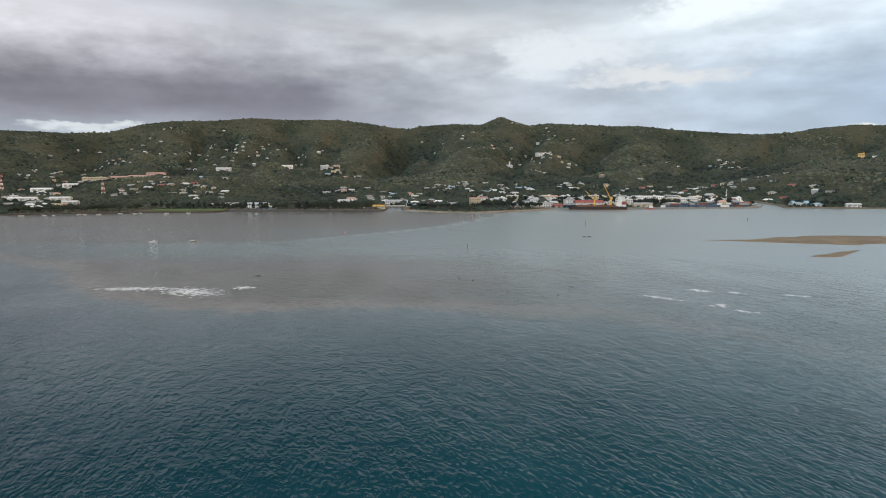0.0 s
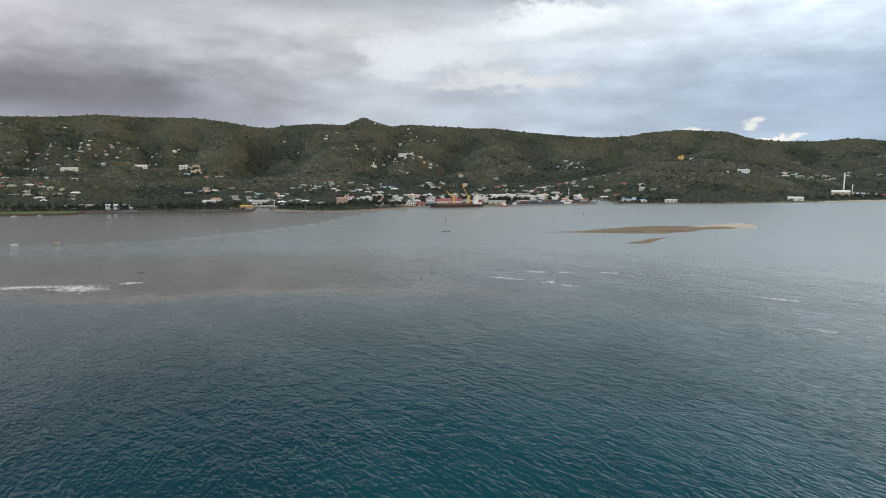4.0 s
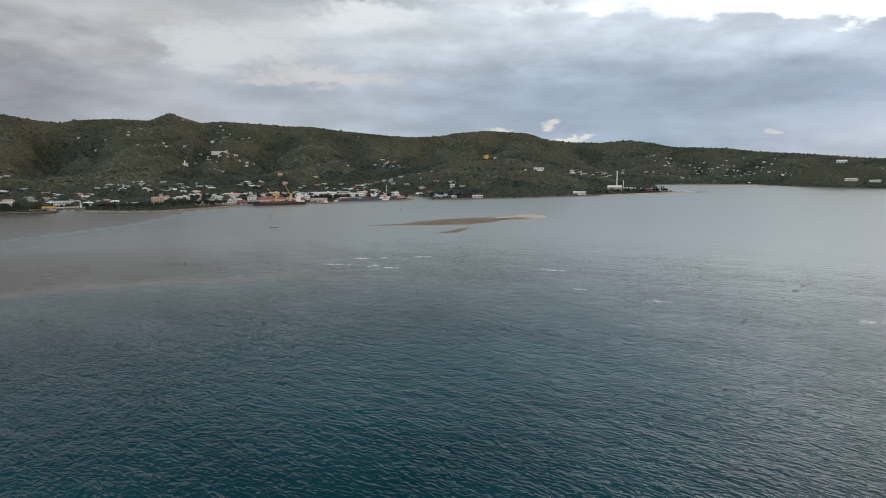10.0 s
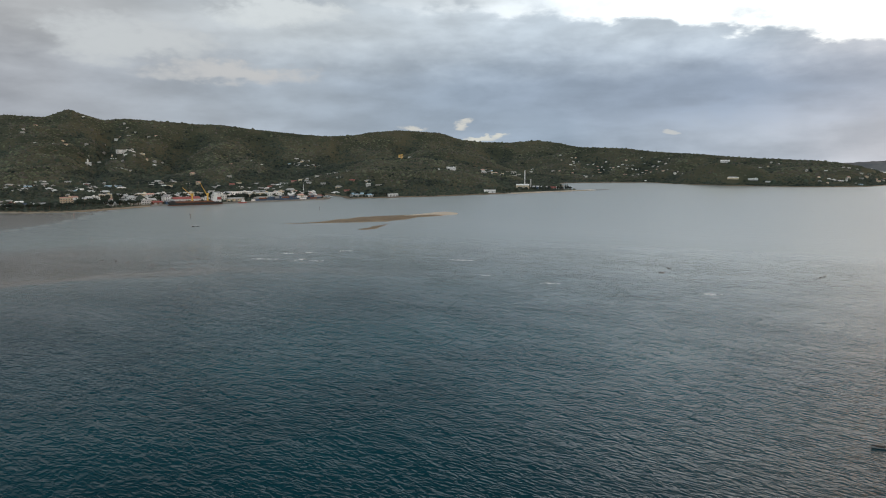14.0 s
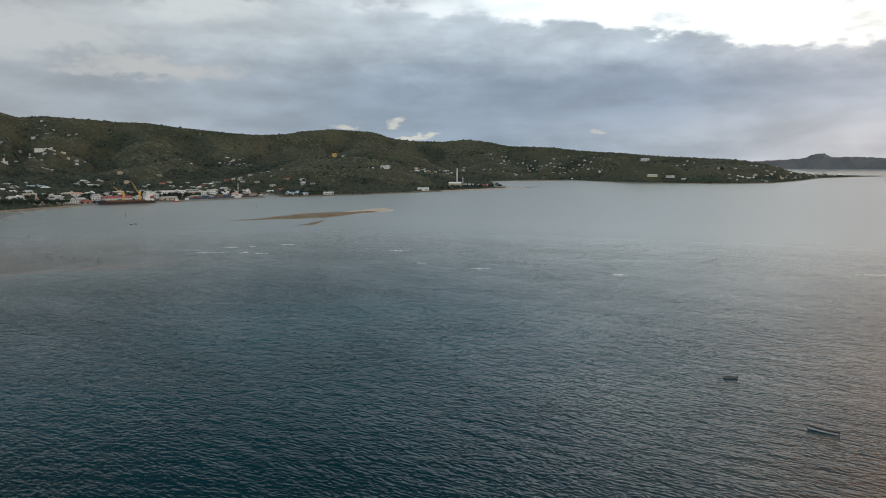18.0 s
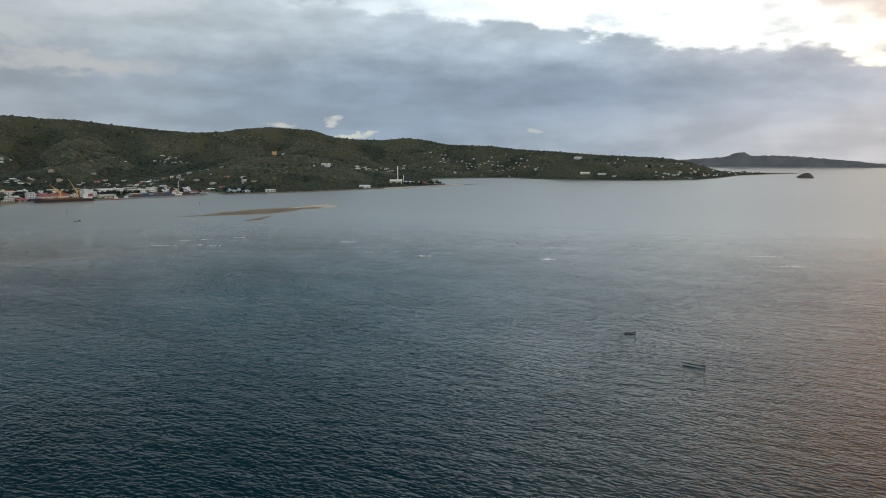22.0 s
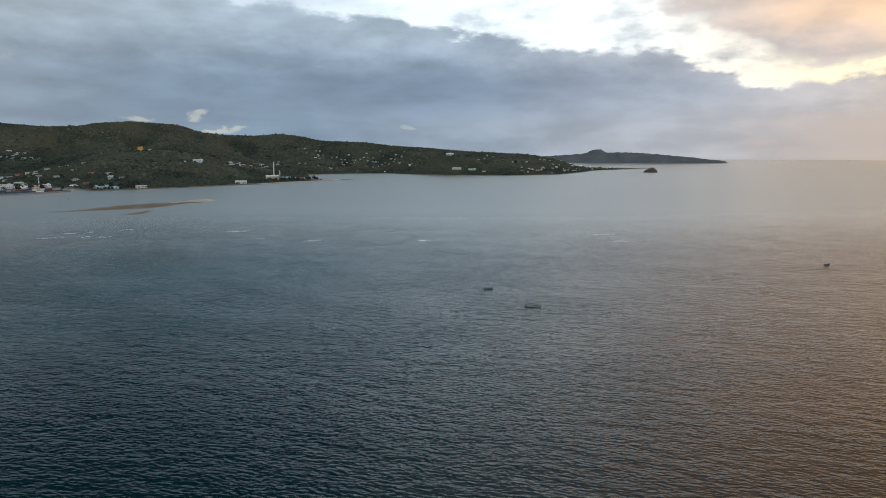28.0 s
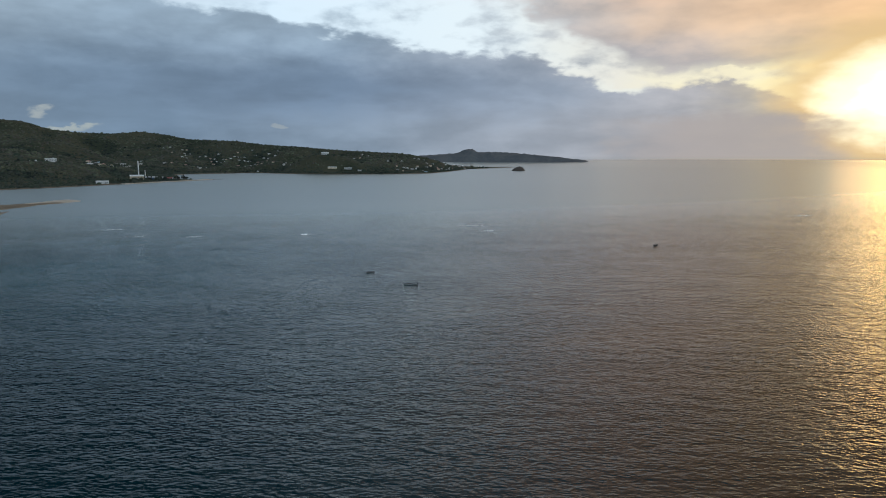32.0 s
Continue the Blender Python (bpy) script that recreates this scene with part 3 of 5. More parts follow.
# ---------------------------------------------------------------- far headland, islet
U, V = np.meshgrid(np.linspace(0, 1, 160), np.linspace(-1, 1, 22))
bearing = np.radians(66.5 + U * 17.6)
dist = 4560 + V * 190
crest = np.interp(66.5 + U * 17.6, [66.5, 69, 71.2, 72.2, 72.9, 73.5, 74.1, 75, 77.1, 79.7, 82, 83.6, 84.1], [48, 58, 70, 80, 104, 104, 82, 84, 79, 61, 42, 28, 14])
hz = 4 + crest * (1 - np.abs(V) ** 2.6) * (0.9 + 0.2 * fbm(U * 40, V * 4, 4, 21)) + 3 * fbm(U * 160, V * 12, 2, 22)
# the headland's haze is in its base colour
far = mesh_object("far_headland", np.stack([dist * np.sin(bearing), dist * np.cos(bearing), hz], -1).reshape(-1, 3), grid_faces(160, 22), M["hazy_land"], True)
tagged(far, "distant headland in haze-grey with a flat-topped knoll", "headland", kind="structure")
U, V = np.meshgrid(np.linspace(0, 2 * math.pi, 40), np.linspace(0, 1, 14))
rr = (1 - V) ** 0.55
bulge = 0.75 + 0.5 * fbm(np.cos(U) * 1.4 + 4, np.sin(U) * 1.4 + V * 2, 4, 31)
isl = mesh_object("rock_islet", np.stack([2440 + 30 * rr * bulge * np.cos(U + .3) + 8 * V, 445 + 26 * rr * bulge * np.sin(U + .3), -1 + 20 * V ** 0.8 * (0.8 + 0.3 * fbm(U, V * 4, 3, 33))], -1).reshape(-1, 3), grid_faces(40, 14), M["rock"], False)
tagged(isl, "dark rocky islet standing in the sea", "islet", kind="structure")

# ---------------------------------------------------------------- a small kit for solid shapes
BUILT = []      # x, y, clear radius of every plot


class Solid:
    """Collects the faces of one mesh."""
    def __init__(self):
        self.v, self.f = [], []

    def add(self, verts, faces):
        k = len(self.v)
        self.v += [tuple(p) for p in verts]
        self.f += [tuple(i + k for i in q) for q in faces]
        return self

    def box(self, x0, x1, y0, y1, z0, z1):
        return self.add([(x0, y0, z0), (x1, y0, z0), (x1, y1, z0), (x0, y1, z0), (x0, y0, z1), (x1, y0, z1), (x1, y1, z1), (x0, y1, z1)],
                        [(3, 2, 1, 0), (4, 5, 6, 7), (0, 1, 5, 4), (1, 2, 6, 5), (2, 3, 7, 6), (3, 0, 4, 7)])

    def gable(self, x0, x1, y0, y1, z0, z1, hip=0.0, thick=0.18):
        """A ridged roof along x, with eaves; hip: how far the ridge stops short."""
        ym = (y0 + y1) / 2
        top = [(x0, y0, z0), (x1, y0, z0), (x1, y1, z0), (x0, y1, z0), (x0 + hip, ym, z1), (x1 - hip, ym, z1)]
        low = [(a, b, c - thick) for a, b, c in top]
        return self.add(top + low, [(0, 1, 5, 4), (2, 3, 4, 5), (1, 2, 5), (3, 0, 4), (7, 6, 10, 11), (9, 8, 11, 10), (8, 7, 11), (6, 9, 10),
                                    (6, 7, 1, 0), (7, 8, 2, 1), (8, 9, 3, 2), (9, 6, 0, 3)])

    def gable_wall(self, x0, x1, y0, y1, z0, z1, z2):
        ym = (y0 + y1) / 2
        return self.add([(x0, y0, z0), (x1, y0, z0), (x1, y1, z0), (x0, y1, z0), (x0, y0, z1), (x1, y0, z1), (x1, y1, z1), (x0, y1, z1), (x0, ym, z2), (x1, ym, z2)],
                        [(3, 2, 1, 0), (0, 1, 5, 4), (2, 3, 7, 6), (1, 2, 6, 9, 5), (3, 0, 4, 8, 7), (4, 5, 9, 8), (6, 7, 8, 9)])

    def tube(self, a, b, r0, r1=None, n=8):
        a, b = Vector(a), Vector(b)
        r1 = r0 if r1 is None else r1
        q = (b - a).to_track_quat("Z", "Y")
        ring = [Vector((math.cos(6.2832 * i / n), math.sin(6.2832 * i / n), 0)) for i in range(n)]
        return self.add([a + q @ (p * r0) for p in ring] + [b + q @ (p * r1) for p in ring],
                        [(i, (i + 1) % n, n + (i + 1) % n, n + i) for i in range(n)] + [tuple(range(n))[::-1], tuple(range(n, 2 * n))])

    def mesh(self, name, mat, smooth_shade=False):
        me = bpy.data.meshes.new(name)
        me.from_pydata(self.v, [], self.f)
        me.materials.append(mat)
        if smooth_shade:
            me.polygons.foreach_set("use_smooth", np.ones(len(me.polygons), bool))
        me.update()
        return me


def part(name, solid, mat, parent, label="", at=None, smooth_shade=False):
    """Links a solid, or a mesh made before, as one part of a thing or of a part."""
    ob = new(name, solid.mesh(name, mat, smooth_shade) if isinstance(solid, Solid) else solid)
    ob.parent = parent
    if at:
        ob.location = at
    return tagged(ob, label)


def thing(name, label, category, group="", kind=""):
    return tagged(new(name), label, category, group, kind)


def stand(ob, x, y, turn=0.0, sink=0.25, z=None):
    """Puts a thing on the ground at x, y, turned by degrees."""
    ob.matrix_basis = pose(x, y, float(land_height(np.array([x]), np.array([y]))[0]) - sink if z is None else z, 0, 0, turn)
    return ob


PANES = {}


def pane(w, h):
    """A window: dark glass in a thin frame, looking towards -y; one mesh for each size."""
    if (w, h) not in PANES:
        PANES[w, h] = (Solid().box(-w / 2, w / 2, -.03, .05, 0, h).mesh("pane", M["glass"]),
                       Solid().box(-w / 2 - .1, w / 2 + .1, -.09, .04, -.14, -.02).mesh("sill", M["concrete"]))
    return PANES[w, h]


def window(parent, x, y, z, w=1.3, h=1.2, turn=0.0, with_sill=True):
    glass, sill = pane(w, h)
    ob = part("window", glass, None, parent)
    ob.matrix_basis = pose(x, y, z, 0, 0, turn)
    if with_sill:
        part("sill", sill, None, ob)
    return ob


def block(name, label, w, d, floors, wall, roof, flat=True, per=3.2, roof_h=2.2, group="", storey=3.1, band=None):
    """A town building of some floors: walls, roof or parapet, a slab edge for each floor, windows, a door."""
    root = thing(name, label, "building", group)
    h = floors * storey
    part("wall", Solid().box(-w / 2, w / 2, -d / 2, d / 2, -2.0, h), wall, root)
    if flat:
        s = Solid().box(-w / 2 - .25, w / 2 + .25, -d / 2 - .25, d / 2 + .25, h + .003, h + .25)
        for q in ((-w / 2 - .2, w / 2 + .2, -d / 2 - .2, -d / 2), (-w / 2 - .2, w / 2 + .2, d / 2, d / 2 + .2), (-w / 2 - .2, -w / 2, -d / 2, d / 2), (w / 2, w / 2 + .2, -d / 2, d / 2)):
            s.box(*q, h + .25, h + .95)
        part("roof", s, roof, root)
        part("stair_head", Solid().box(w * .18, w * .18 + 3, -1, 3, h + .25, h + 2.6), wall, root)
    else:
        part("roof", Solid().gable(-w / 2 - .5, w / 2 + .5, -d / 2 - .5, d / 2 + .5, h + .05, h + roof_h, 1.5), roof, root)
    for k in range(1, floors):
        part("slab_edge", Solid().box(-w / 2 - .35, w / 2 + .35, -d / 2 - .7, -d / 2 - .003, k * storey - .2, k * storey), band or M["white"], root)
    n = max(2, int(w / per))
    for k in range(floors):
        for i in range(n):
            if not (k == 0 and i == n // 2):
                window(root, (i + .5) * w / n - w / 2, -d / 2 - .02, k * storey + 1.0, 1.5, 1.3)
        for i in range(max(1, int(d / 5))):
            window(root, -w / 2 - .02, (i + .5) * d / max(1, int(d / 5)) - d / 2, k * storey + 1.0, 1.5, 1.3, -90, False)
    part("door", Solid().box((n // 2 + .5) * w / n - w / 2 - .6, (n // 2 + .5) * w / n - w / 2 + .6, -d / 2 - .07, -d / 2 + .02, 0, 2.1), M["wood"], root)
    return root


def shed(name, label, w, d, h, wall, roof, rise=2.0, doors=2, group="", category="shed"):
    """A long shed or warehouse: gabled walls, sheet roof with ribs, big doors, vents."""
    root = thing(name, label, category, group)
    part("wall", Solid().gable_wall(-w / 2, w / 2, -d / 2, d / 2, -2.0, h, h + rise - .15), wall, root)
    part("roof", Solid().gable(-w / 2 - .4, w / 2 + .4, -d / 2 - .5, d / 2 + .5, h + .06, h + rise + .06), roof, root)
    part("ridge_cap", Solid().box(-w / 2 - .3, w / 2 + .3, -.25, .25, h + rise + .02, h + rise + .18), roof, root)
    for i in range(doors):
        x = (i + .5) * w / doors - w / 2
        part("door", Solid().box(x - 1.7, x + 1.7, -d / 2 - .08, -d / 2 + .02, 0, min(h - .6, 3.6)), M["grey"], root)
        window(root, x + min(3.2, w / doors / 2 - .8), -d / 2 - .02, h * .5, 1.6, 1.0)
    return root


def house(form, wall, roof, label):
    """A small island house with its roof, door, windows and porch."""
    w, d, h, style = form
    root = thing("house", label, "house", "houses of the town")
    if style == "flat":
        part("wall", Solid().box(-w / 2, w / 2, -d / 2, d / 2, -2.5, h), wall, root)
        part("roof", Solid().box(-w / 2 - .4, w / 2 + .4, -d / 2 - .6, d / 2 + .4, h + .003, h + .28), roof, root)
    elif style == "hip":
        part("wall", Solid().box(-w / 2, w / 2, -d / 2, d / 2, -2.5, h), wall, root)
        part("roof", Solid().gable(-w / 2 - .6, w / 2 + .6, -d / 2 - .6, d / 2 + .6, h + .05, h + 2.1, d / 2), roof, root)
    else:
        part("wall", Solid().gable_wall(-w / 2, w / 2, -d / 2, d / 2, -2.5, h, h + 1.7), wall, root)
        part("roof", Solid().gable(-w / 2 - .5, w / 2 + .5, -d / 2 - .6, d / 2 + .6, h - .02, h + 1.85), roof, root)
    part("door", Solid().box(-.5, .5, -d / 2 - .07, -d / 2 + .02, 0, 2.05), M["wood"], root)
    floors = 2 if h > 4.5 else 1
    for k in range(floors):
        for x in (-w * .3, w * .3):
            window(root, x, -d / 2 - .02, .95 + 2.9 * k)
        window(root, -w / 2 - .02, 0, .95 + 2.9 * k, turn=-90, with_sill=False)
    if floors == 2:
        part("balcony", Solid().box(-w / 2, w / 2, -d / 2 - 1.3, -d / 2 - .003, 2.75, 2.9).box(-w / 2, w / 2, -d / 2 - 1.3, -d / 2 - 1.22, 2.9, 3.8), M["white"], root)
    else:
        part("porch", Solid().box(-w * .25, w * .25, -d / 2 - 1.8, -d / 2 - .003, 2.45, 2.57).tube((-w * .23, -d / 2 - 1.6, -.3), (-w * .23, -d / 2 - 1.6, 2.45), .07, n=6)
             .tube((w * .23, -d / 2 - 1.6, -.3), (w * .23, -d / 2 - 1.6, 2.45), .07, n=6), roof, root)
    return root

# ---------------------------------------------------------------- waterfront: quay, walls, beach, lawn, river bridge
def strip(name, line, half, z0, z1, mat, label, category, follow=False):
    """A wall, kerb or road along a line of points."""
    root_v, f = [], []
    for i, (x, y) in enumerate(line):
        ax, ay = line[max(i - 1, 0)]
        bx, by = line[min(i + 1, len(line) - 1)]
        n = Vector((-(by - ay), bx - ax)).normalized() * half
        g = float(land_height(np.array([x]), np.array([y]))[0]) if follow else 0.0
        root_v += [(x - n.x, y - n.y, g + z0), (x + n.x, y + n.y, g + z0), (x + n.x, y + n.y, g + z1), (x - n.x, y - n.y, g + z1)]
        if i:
            k = 4 * (i - 1)
            f += [(k + a, k + b, k + 4 + b, k + 4 + a) for a, b in ((1, 0), (2, 1), (3, 2), (0, 3))]
    f += [(0, 1, 2, 3), tuple(4 * (len(line) - 1) + a for a in (3, 2, 1, 0))]
    me = bpy.data.meshes.new(name)
    me.from_pydata(root_v, [], f)
    me.materials.append(mat)
    return tagged(new(name, me), label, category, kind="structure")


strip("quay_wall", [(148, 889), (205, 890.5), (262, 890), (300, 892), (360, 895), (420, 899), (447, 911), (460, 935)], 1.4, -2.5, 2.3, M["concrete"], "long grey concrete quay wall at the harbour", "quay")
strip("sea_wall", [(-560, 800), (-470, 826), (-392, 842.5), (-306, 841.5), (-291, 860), (-180, 857.5), (-82, 854), (-80, 895)], 1.0, -2.5, 1.9, M["rock"], "dark stone sea wall along the waterfront", "sea wall")
strip("promenade", [(-290, 866), (-180, 863.5), (-86, 860)], 2.4, 0.9, 2.06, M["concrete"], "pale paved promenade behind the sea wall", "pavement")
strip("beach", [(-52, 872), (-4, 836), (39, 824), (80, 842), (116, 863), (144, 886)], 4.5, -1.0, 1.05, M["shore_sand"], "narrow strip of greyish sand beach", "beach")
strip("point_beach", [(840, 884), (940, 892), (1030, 896), (1085, 897), (1125, 900)], 9.5, -1.0, 1.25, M["sand"], "pale sandy shore below the power station", "beach")
strip("reef_spit", [(1118, 902), (1145, 901), (1178, 904)], 6, -1.2, 0.25, M["rock"], "low dark reef spit off the point", "reef")
strip("playing_field", [(-395, 872), (-345, 871), (-300, 874)], 17, 0.8, 2.2, M["lawn"], "flat green playing field by the water", "field")
strip("hill_road", [(-293, 1300), (-296, 1245), (-262, 1205), (-228, 1150), (-205, 1105), (-190, 1060)], 3.2, -0.4, 0.7, M["asphalt"], "grey asphalt road winding up the wooded hill", "road", True)
strip("coast_road", [(-600, 860), (-420, 893), (-300, 897), (-180, 896), (-88, 893)], 3.2, -0.3, 0.12, M["asphalt"], "grey coast road behind the waterfront trees", "road", True)
BUILT += [(x, y, 19) for x in range(-395, -295, 14) for y in (862, 880)]
bridge = thing("footbridge", "low pale concrete bridge over the river mouth", "bridge")
part("deck", Solid().box(-14, 14, -2, 2, 0, .5), M["concrete"], bridge)
for sx in (-1, 1):
    part("parapet", Solid().box(-14, 14, sx * 1.9 - .1, sx * 1.9 + .1, .5, 1.4), M["white"], bridge)
    part("pier", Solid().box(sx * 5 - .5, sx * 5 + .5, -1.6, 1.6, -4, 0), M["concrete"], bridge)
stand(bridge, -70, 925, 0, z=2.4)

# ---------------------------------------------------------------- harbour buildings: x, y, turn
def put(ob, x, y, turn=0.0, clear=None):
    stand(ob, x, y, turn)
    r = clear or 14
    BUILT.append((x, y - 4, r))
    return ob


put(shed("warehouse", "long quayside warehouse with a faded red sheet roof", 40, 20, 6.5, M["white"], M["red"], 3.0, 4, category="warehouse"), 207, 922, 0, 26)
put(block("port_office", "white two-storey port office", 17, 10, 2, M["white"], M["tin"]), 236, 930, 0)
put(block("port_office", "white three-storey office beside the quay", 22, 11, 3, M["white"], M["white"]), 262, 936, 3, 17)
put(shed("transit_shed", "low cream transit shed on the quay", 26, 12, 4.5, M["cream"], M["tin"], 1.6, 3), 283, 918, 2, 18)
put(block("market_hall", "white terraced building of three floors by the water", 30, 12, 2, M["white"], M["grey"]), 138, 914, 4, 20)
put(block("hotel", "long white building with wide roof terraces", 27, 12, 3, M["white"], M["tin"], storey=3.2), 140, 946, 2, 18)
put(block("town_block", "grey-white town building of four floors", 14, 11, 3, M["white"], M["tin"]), 182, 938, 0, 13)
put(shed("boat_shed", "small shed with a rusty red roof at the water", 14, 9, 3.6, M["rust"], M["red"], 1.6, 2), 160, 902, 6, 12)
for x, y, w, fl, wall, roof, turn in ((120, 936, 14, 2, "white", "tin", 6), (158, 928, 12, 2, "cream", "tin", 0), (100, 958, 12, 1, "white", "white", -4), (168, 962, 16, 2, "white", "white", 5), (212, 958, 14, 2, "grey", "tin", 0),
                                      (240, 966, 18, 2, "white", "tin", 3), (292, 962, 14, 2, "white", "white", 4), (300, 986, 22, 2, "white", "white", 2), (336, 992, 18, 2, "cream", "white", 2), (380, 990, 20, 2, "white", "tin", 6),
                                      (372, 930, 12, 1, "white", "tin", 3), (402, 930, 10, 2, "cream", "pink", 0), (330, 934, 12, 1, "sky_blue", "tin", 3), (348, 928, 9, 1, "white", "sky_blue", 0), (410, 996, 16, 2, "white", "white", 4), (440, 985, 13, 2, "white", "pink", 0), (270, 1000, 14, 2, "white", "white", 0)):
    put(block("town_house", {"white": "white", "cream": "cream", "grey": "grey", "sky_blue": "pale blue"}[wall] + " town building " + ("of two floors " if fl == 2 else "of one floor ") + "behind the quay", w, 9, fl, M[wall], M[roof], roof == "white", group="town buildings behind the quay"), x, y, turn, 10)
# the close-built streets behind the quay: stations along x, rows back from the water
rt = random.Random(17)
for row, (y0, xa, xb) in enumerate(((1018, 84, 470), (1046, 60, 470), (1078, 110, 450))):
    x = xa
    while x < xb:
        w, fl = rt.uniform(11, 20), rt.choice((1, 2, 2, 2, 3))
        x += w / 2
        y = y0 + rt.uniform(-7, 7)
        if all((x - bx) ** 2 + (y - by) ** 2 > (br * .8 + w * .35) ** 2 for bx, by, br in BUILT):
            wall, roof = rt.choice((("white", "white"), ("white", "tin"), ("white", "white"), ("cream", "white"), ("grey", "tin"), ("white", "pink")))
            put(block("town_house", wall + " concrete town house in the streets behind the harbour", w, rt.uniform(8, 11), fl, M[wall], M[roof], roof == "white", 5.0, group="town houses in the streets"), x, y, rt.uniform(-8, 8), 9)
        x += w / 2 + rt.uniform(3, 16)
for x, y, w, turn in ((-640, 978, 38, 12), (-596, 1002, 30, 12), (-735, 1180, 34, 14), (-690, 1196, 26, 14), (-560, 965, 22, 10)):
    put(shed("long_hall", "long low white hall with a pale roof among trees", w, 12, 4, M["white"], M["white"], 1.8, 3, "halls on the western slope", "hall"), x, y, turn, 17)
    BUILT += [(x + k, y - 15, 10) for k in (-10, 0, 10)]
put(shed("boat_shed", "blue-grey boat shed at the end of the quay", 12, 9, 4.2, M["blue"], M["tin"], 1.4, 1), 178, 904, 2, 10)
put(block("guest_house", "three-storey cream guest house with red balconies", 17, 11, 3, M["cream"], M["pink"], storey=3.6, band=M["red"]), 46, 948, -3, 17)
put(shed("fish_store", "low white shed with open front on the beach", 19, 9, 4.2, M["white"], M["tin"], 1.4, 3), 103, 908, 4, 14)
put(block("town_block", "cream two-storey building with a tin roof", 16, 10, 2, M["cream"], M["tin"], False), 78, 990, 0)
put(block("depot_store", "large white store of two floors with a flat roof", 42, 20, 3, M["white"], M["white"]), 322, 1012, 4, 28)
put(block("town_block", "cream building of three floors with a pale roof", 24, 13, 3, M["cream"], M["white"]), 352, 975, 4, 18)
put(block("customs_house", "white building of three floors facing the harbour", 26, 12, 3, M["white"], M["white"], storey=3.4), 360, 950, 3, 20)
put(shed("warehouse", "white gabled warehouse with a pale roof", 22, 14, 5.5, M["white"], M["white"], 2.6, 2, category="warehouse"), 392, 962, 0, 18)
put(shed("warehouse", "wide low warehouse with a tin roof", 38, 18, 5, M["grey"], M["tin"], 2.0, 3, category="warehouse"), 418, 960, 6, 25)
put(shed("fuel_store", "dark store with a bright red roof at the basin", 17, 10, 4, M["black"], M["red"], 1.2, 2), 438, 938, 8, 14)
put(shed("fuel_store", "red-painted store at the tip of the quay", 13, 8, 3.6, M["red"], M["rust"], 1.2, 1), 424, 930, 6, 11)
put(shed("boat_house", "boat house with a pale blue sheet roof", 24, 14, 4.5, M["white"], M["sky_blue"], 2.6, 2), 516, 934, -4, 19)
put(shed("boat_house", "small boat house with a pale blue roof", 13, 10, 3.4, M["white"], M["sky_blue"], 1.6, 1), 535, 922, -4, 13)
put(shed("shore_store", "long low white store below the wooded hill", 19, 7, 4.4, M["white"], M["white"], 0.8, 3), 573, 900, -8, 15)
put(block("fire_station", "white waterfront building with a tin roof", 30, 12, 2, M["white"], M["tin"], False), -262, 905, 1, 20)
put(shed("fish_market", "low pale blue market building on the sea front", 22, 9, 3.8, M["sky_blue"], M["white"], 1.2, 3), -243, 884, 1, 17)
put(block("town_hall", "white building of two floors with verandas", 24, 12, 2, M["white"], M["tin"], False), -150, 985, 0, 17)
put(block("chapel_house", "cream house of two floors with an orange roof", 14, 10, 2, M["cream"], M["pink"], False), -150, 1042, 0, 12)
put(shed("market_stalls", "long low cream market stalls", 30, 8, 3.4, M["cream"], M["yellow"], 1.4, 4), -98, 902, -2, 18)
put(block("school", "long pale school of two floors", 34, 10, 2, M["white"], M["tin"], False), -72, 975, 0, 20)
for i, x in enumerate((-48, -28, -8, 12)):
    put(shed("shop", "small shop with a " + ("blue", "tin", "blue", "tin")[i] + " sheet roof", 15, 9, 3.6, M["white"], M[("sky_blue", "tin", "blue", "tin")[i]], 1.5, 2, "shops by the river"), x, 945 + 3 * (i % 2), 0, 11)
# hillside landmarks
put(block("college", "large cream college of three floors on the hillside", 56, 14, 3, M["cream"], M["cream"], storey=3.8), -832, 1548, 8, 36)
BUILT += [(-832 + k, 1526, 16) for k in (-20, 0, 20)]
for i, x in enumerate((-770, -722, -674, -626, -584)):
    put(block("classroom_block", "long " + ("pink", "cream", "pink", "cream", "pink")[i] + " classroom block with a red roof", 42, 10, 2, M[("pink", "cream", "pink", "cream", "cream")[i]], M["pink"], False,
              group="classroom blocks"), x, 1540 - 10 * i, 8, 26)
    BUILT += [(x + k, 1522 - 10 * i, 13) for k in (-16, 0, 16)]
put(shed("white_hall", "big white shed on the wooded slope", 30, 16, 6, M["white"], M["white"], 3.0, 2), -440, 1830, 20, 22)
put(shed("white_hall", "wide white roofed hall among the trees", 34, 16, 5, M["white"], M["white"], 2.4, 2), -528, 1560, 6, 24)
put(block("villa", "white villa of three floors on the spur", 20, 12, 3, M["white"], M["white"]), -285, 1560, 6, 17)
put(block("villa", "cream villa beside the white one", 16, 11, 2, M["cream"], M["pink"], False), -262, 1590, 0, 13)
put(block("hospital", "white hospital blocks spread on the hillside", 44, 13, 3, M["white"], M["white"]), 320, 2100, 4, 28)
put(block("hospital", "cream hospital wing on the hillside", 30, 13, 3, M["cream"], M["white"]), 366, 2112, 4, 22)
put(block("villa", "white flat-roofed villa near the ridge", 24, 12, 2, M["white"], M["white"]), 360, 2440, 0, 18)
church = thing("church", "small white church with a bell tower on the slope", "church")
part("nave", Solid().gable_wall(-9, 9, -5, 5, -2, 5, 8), M["white"], church)
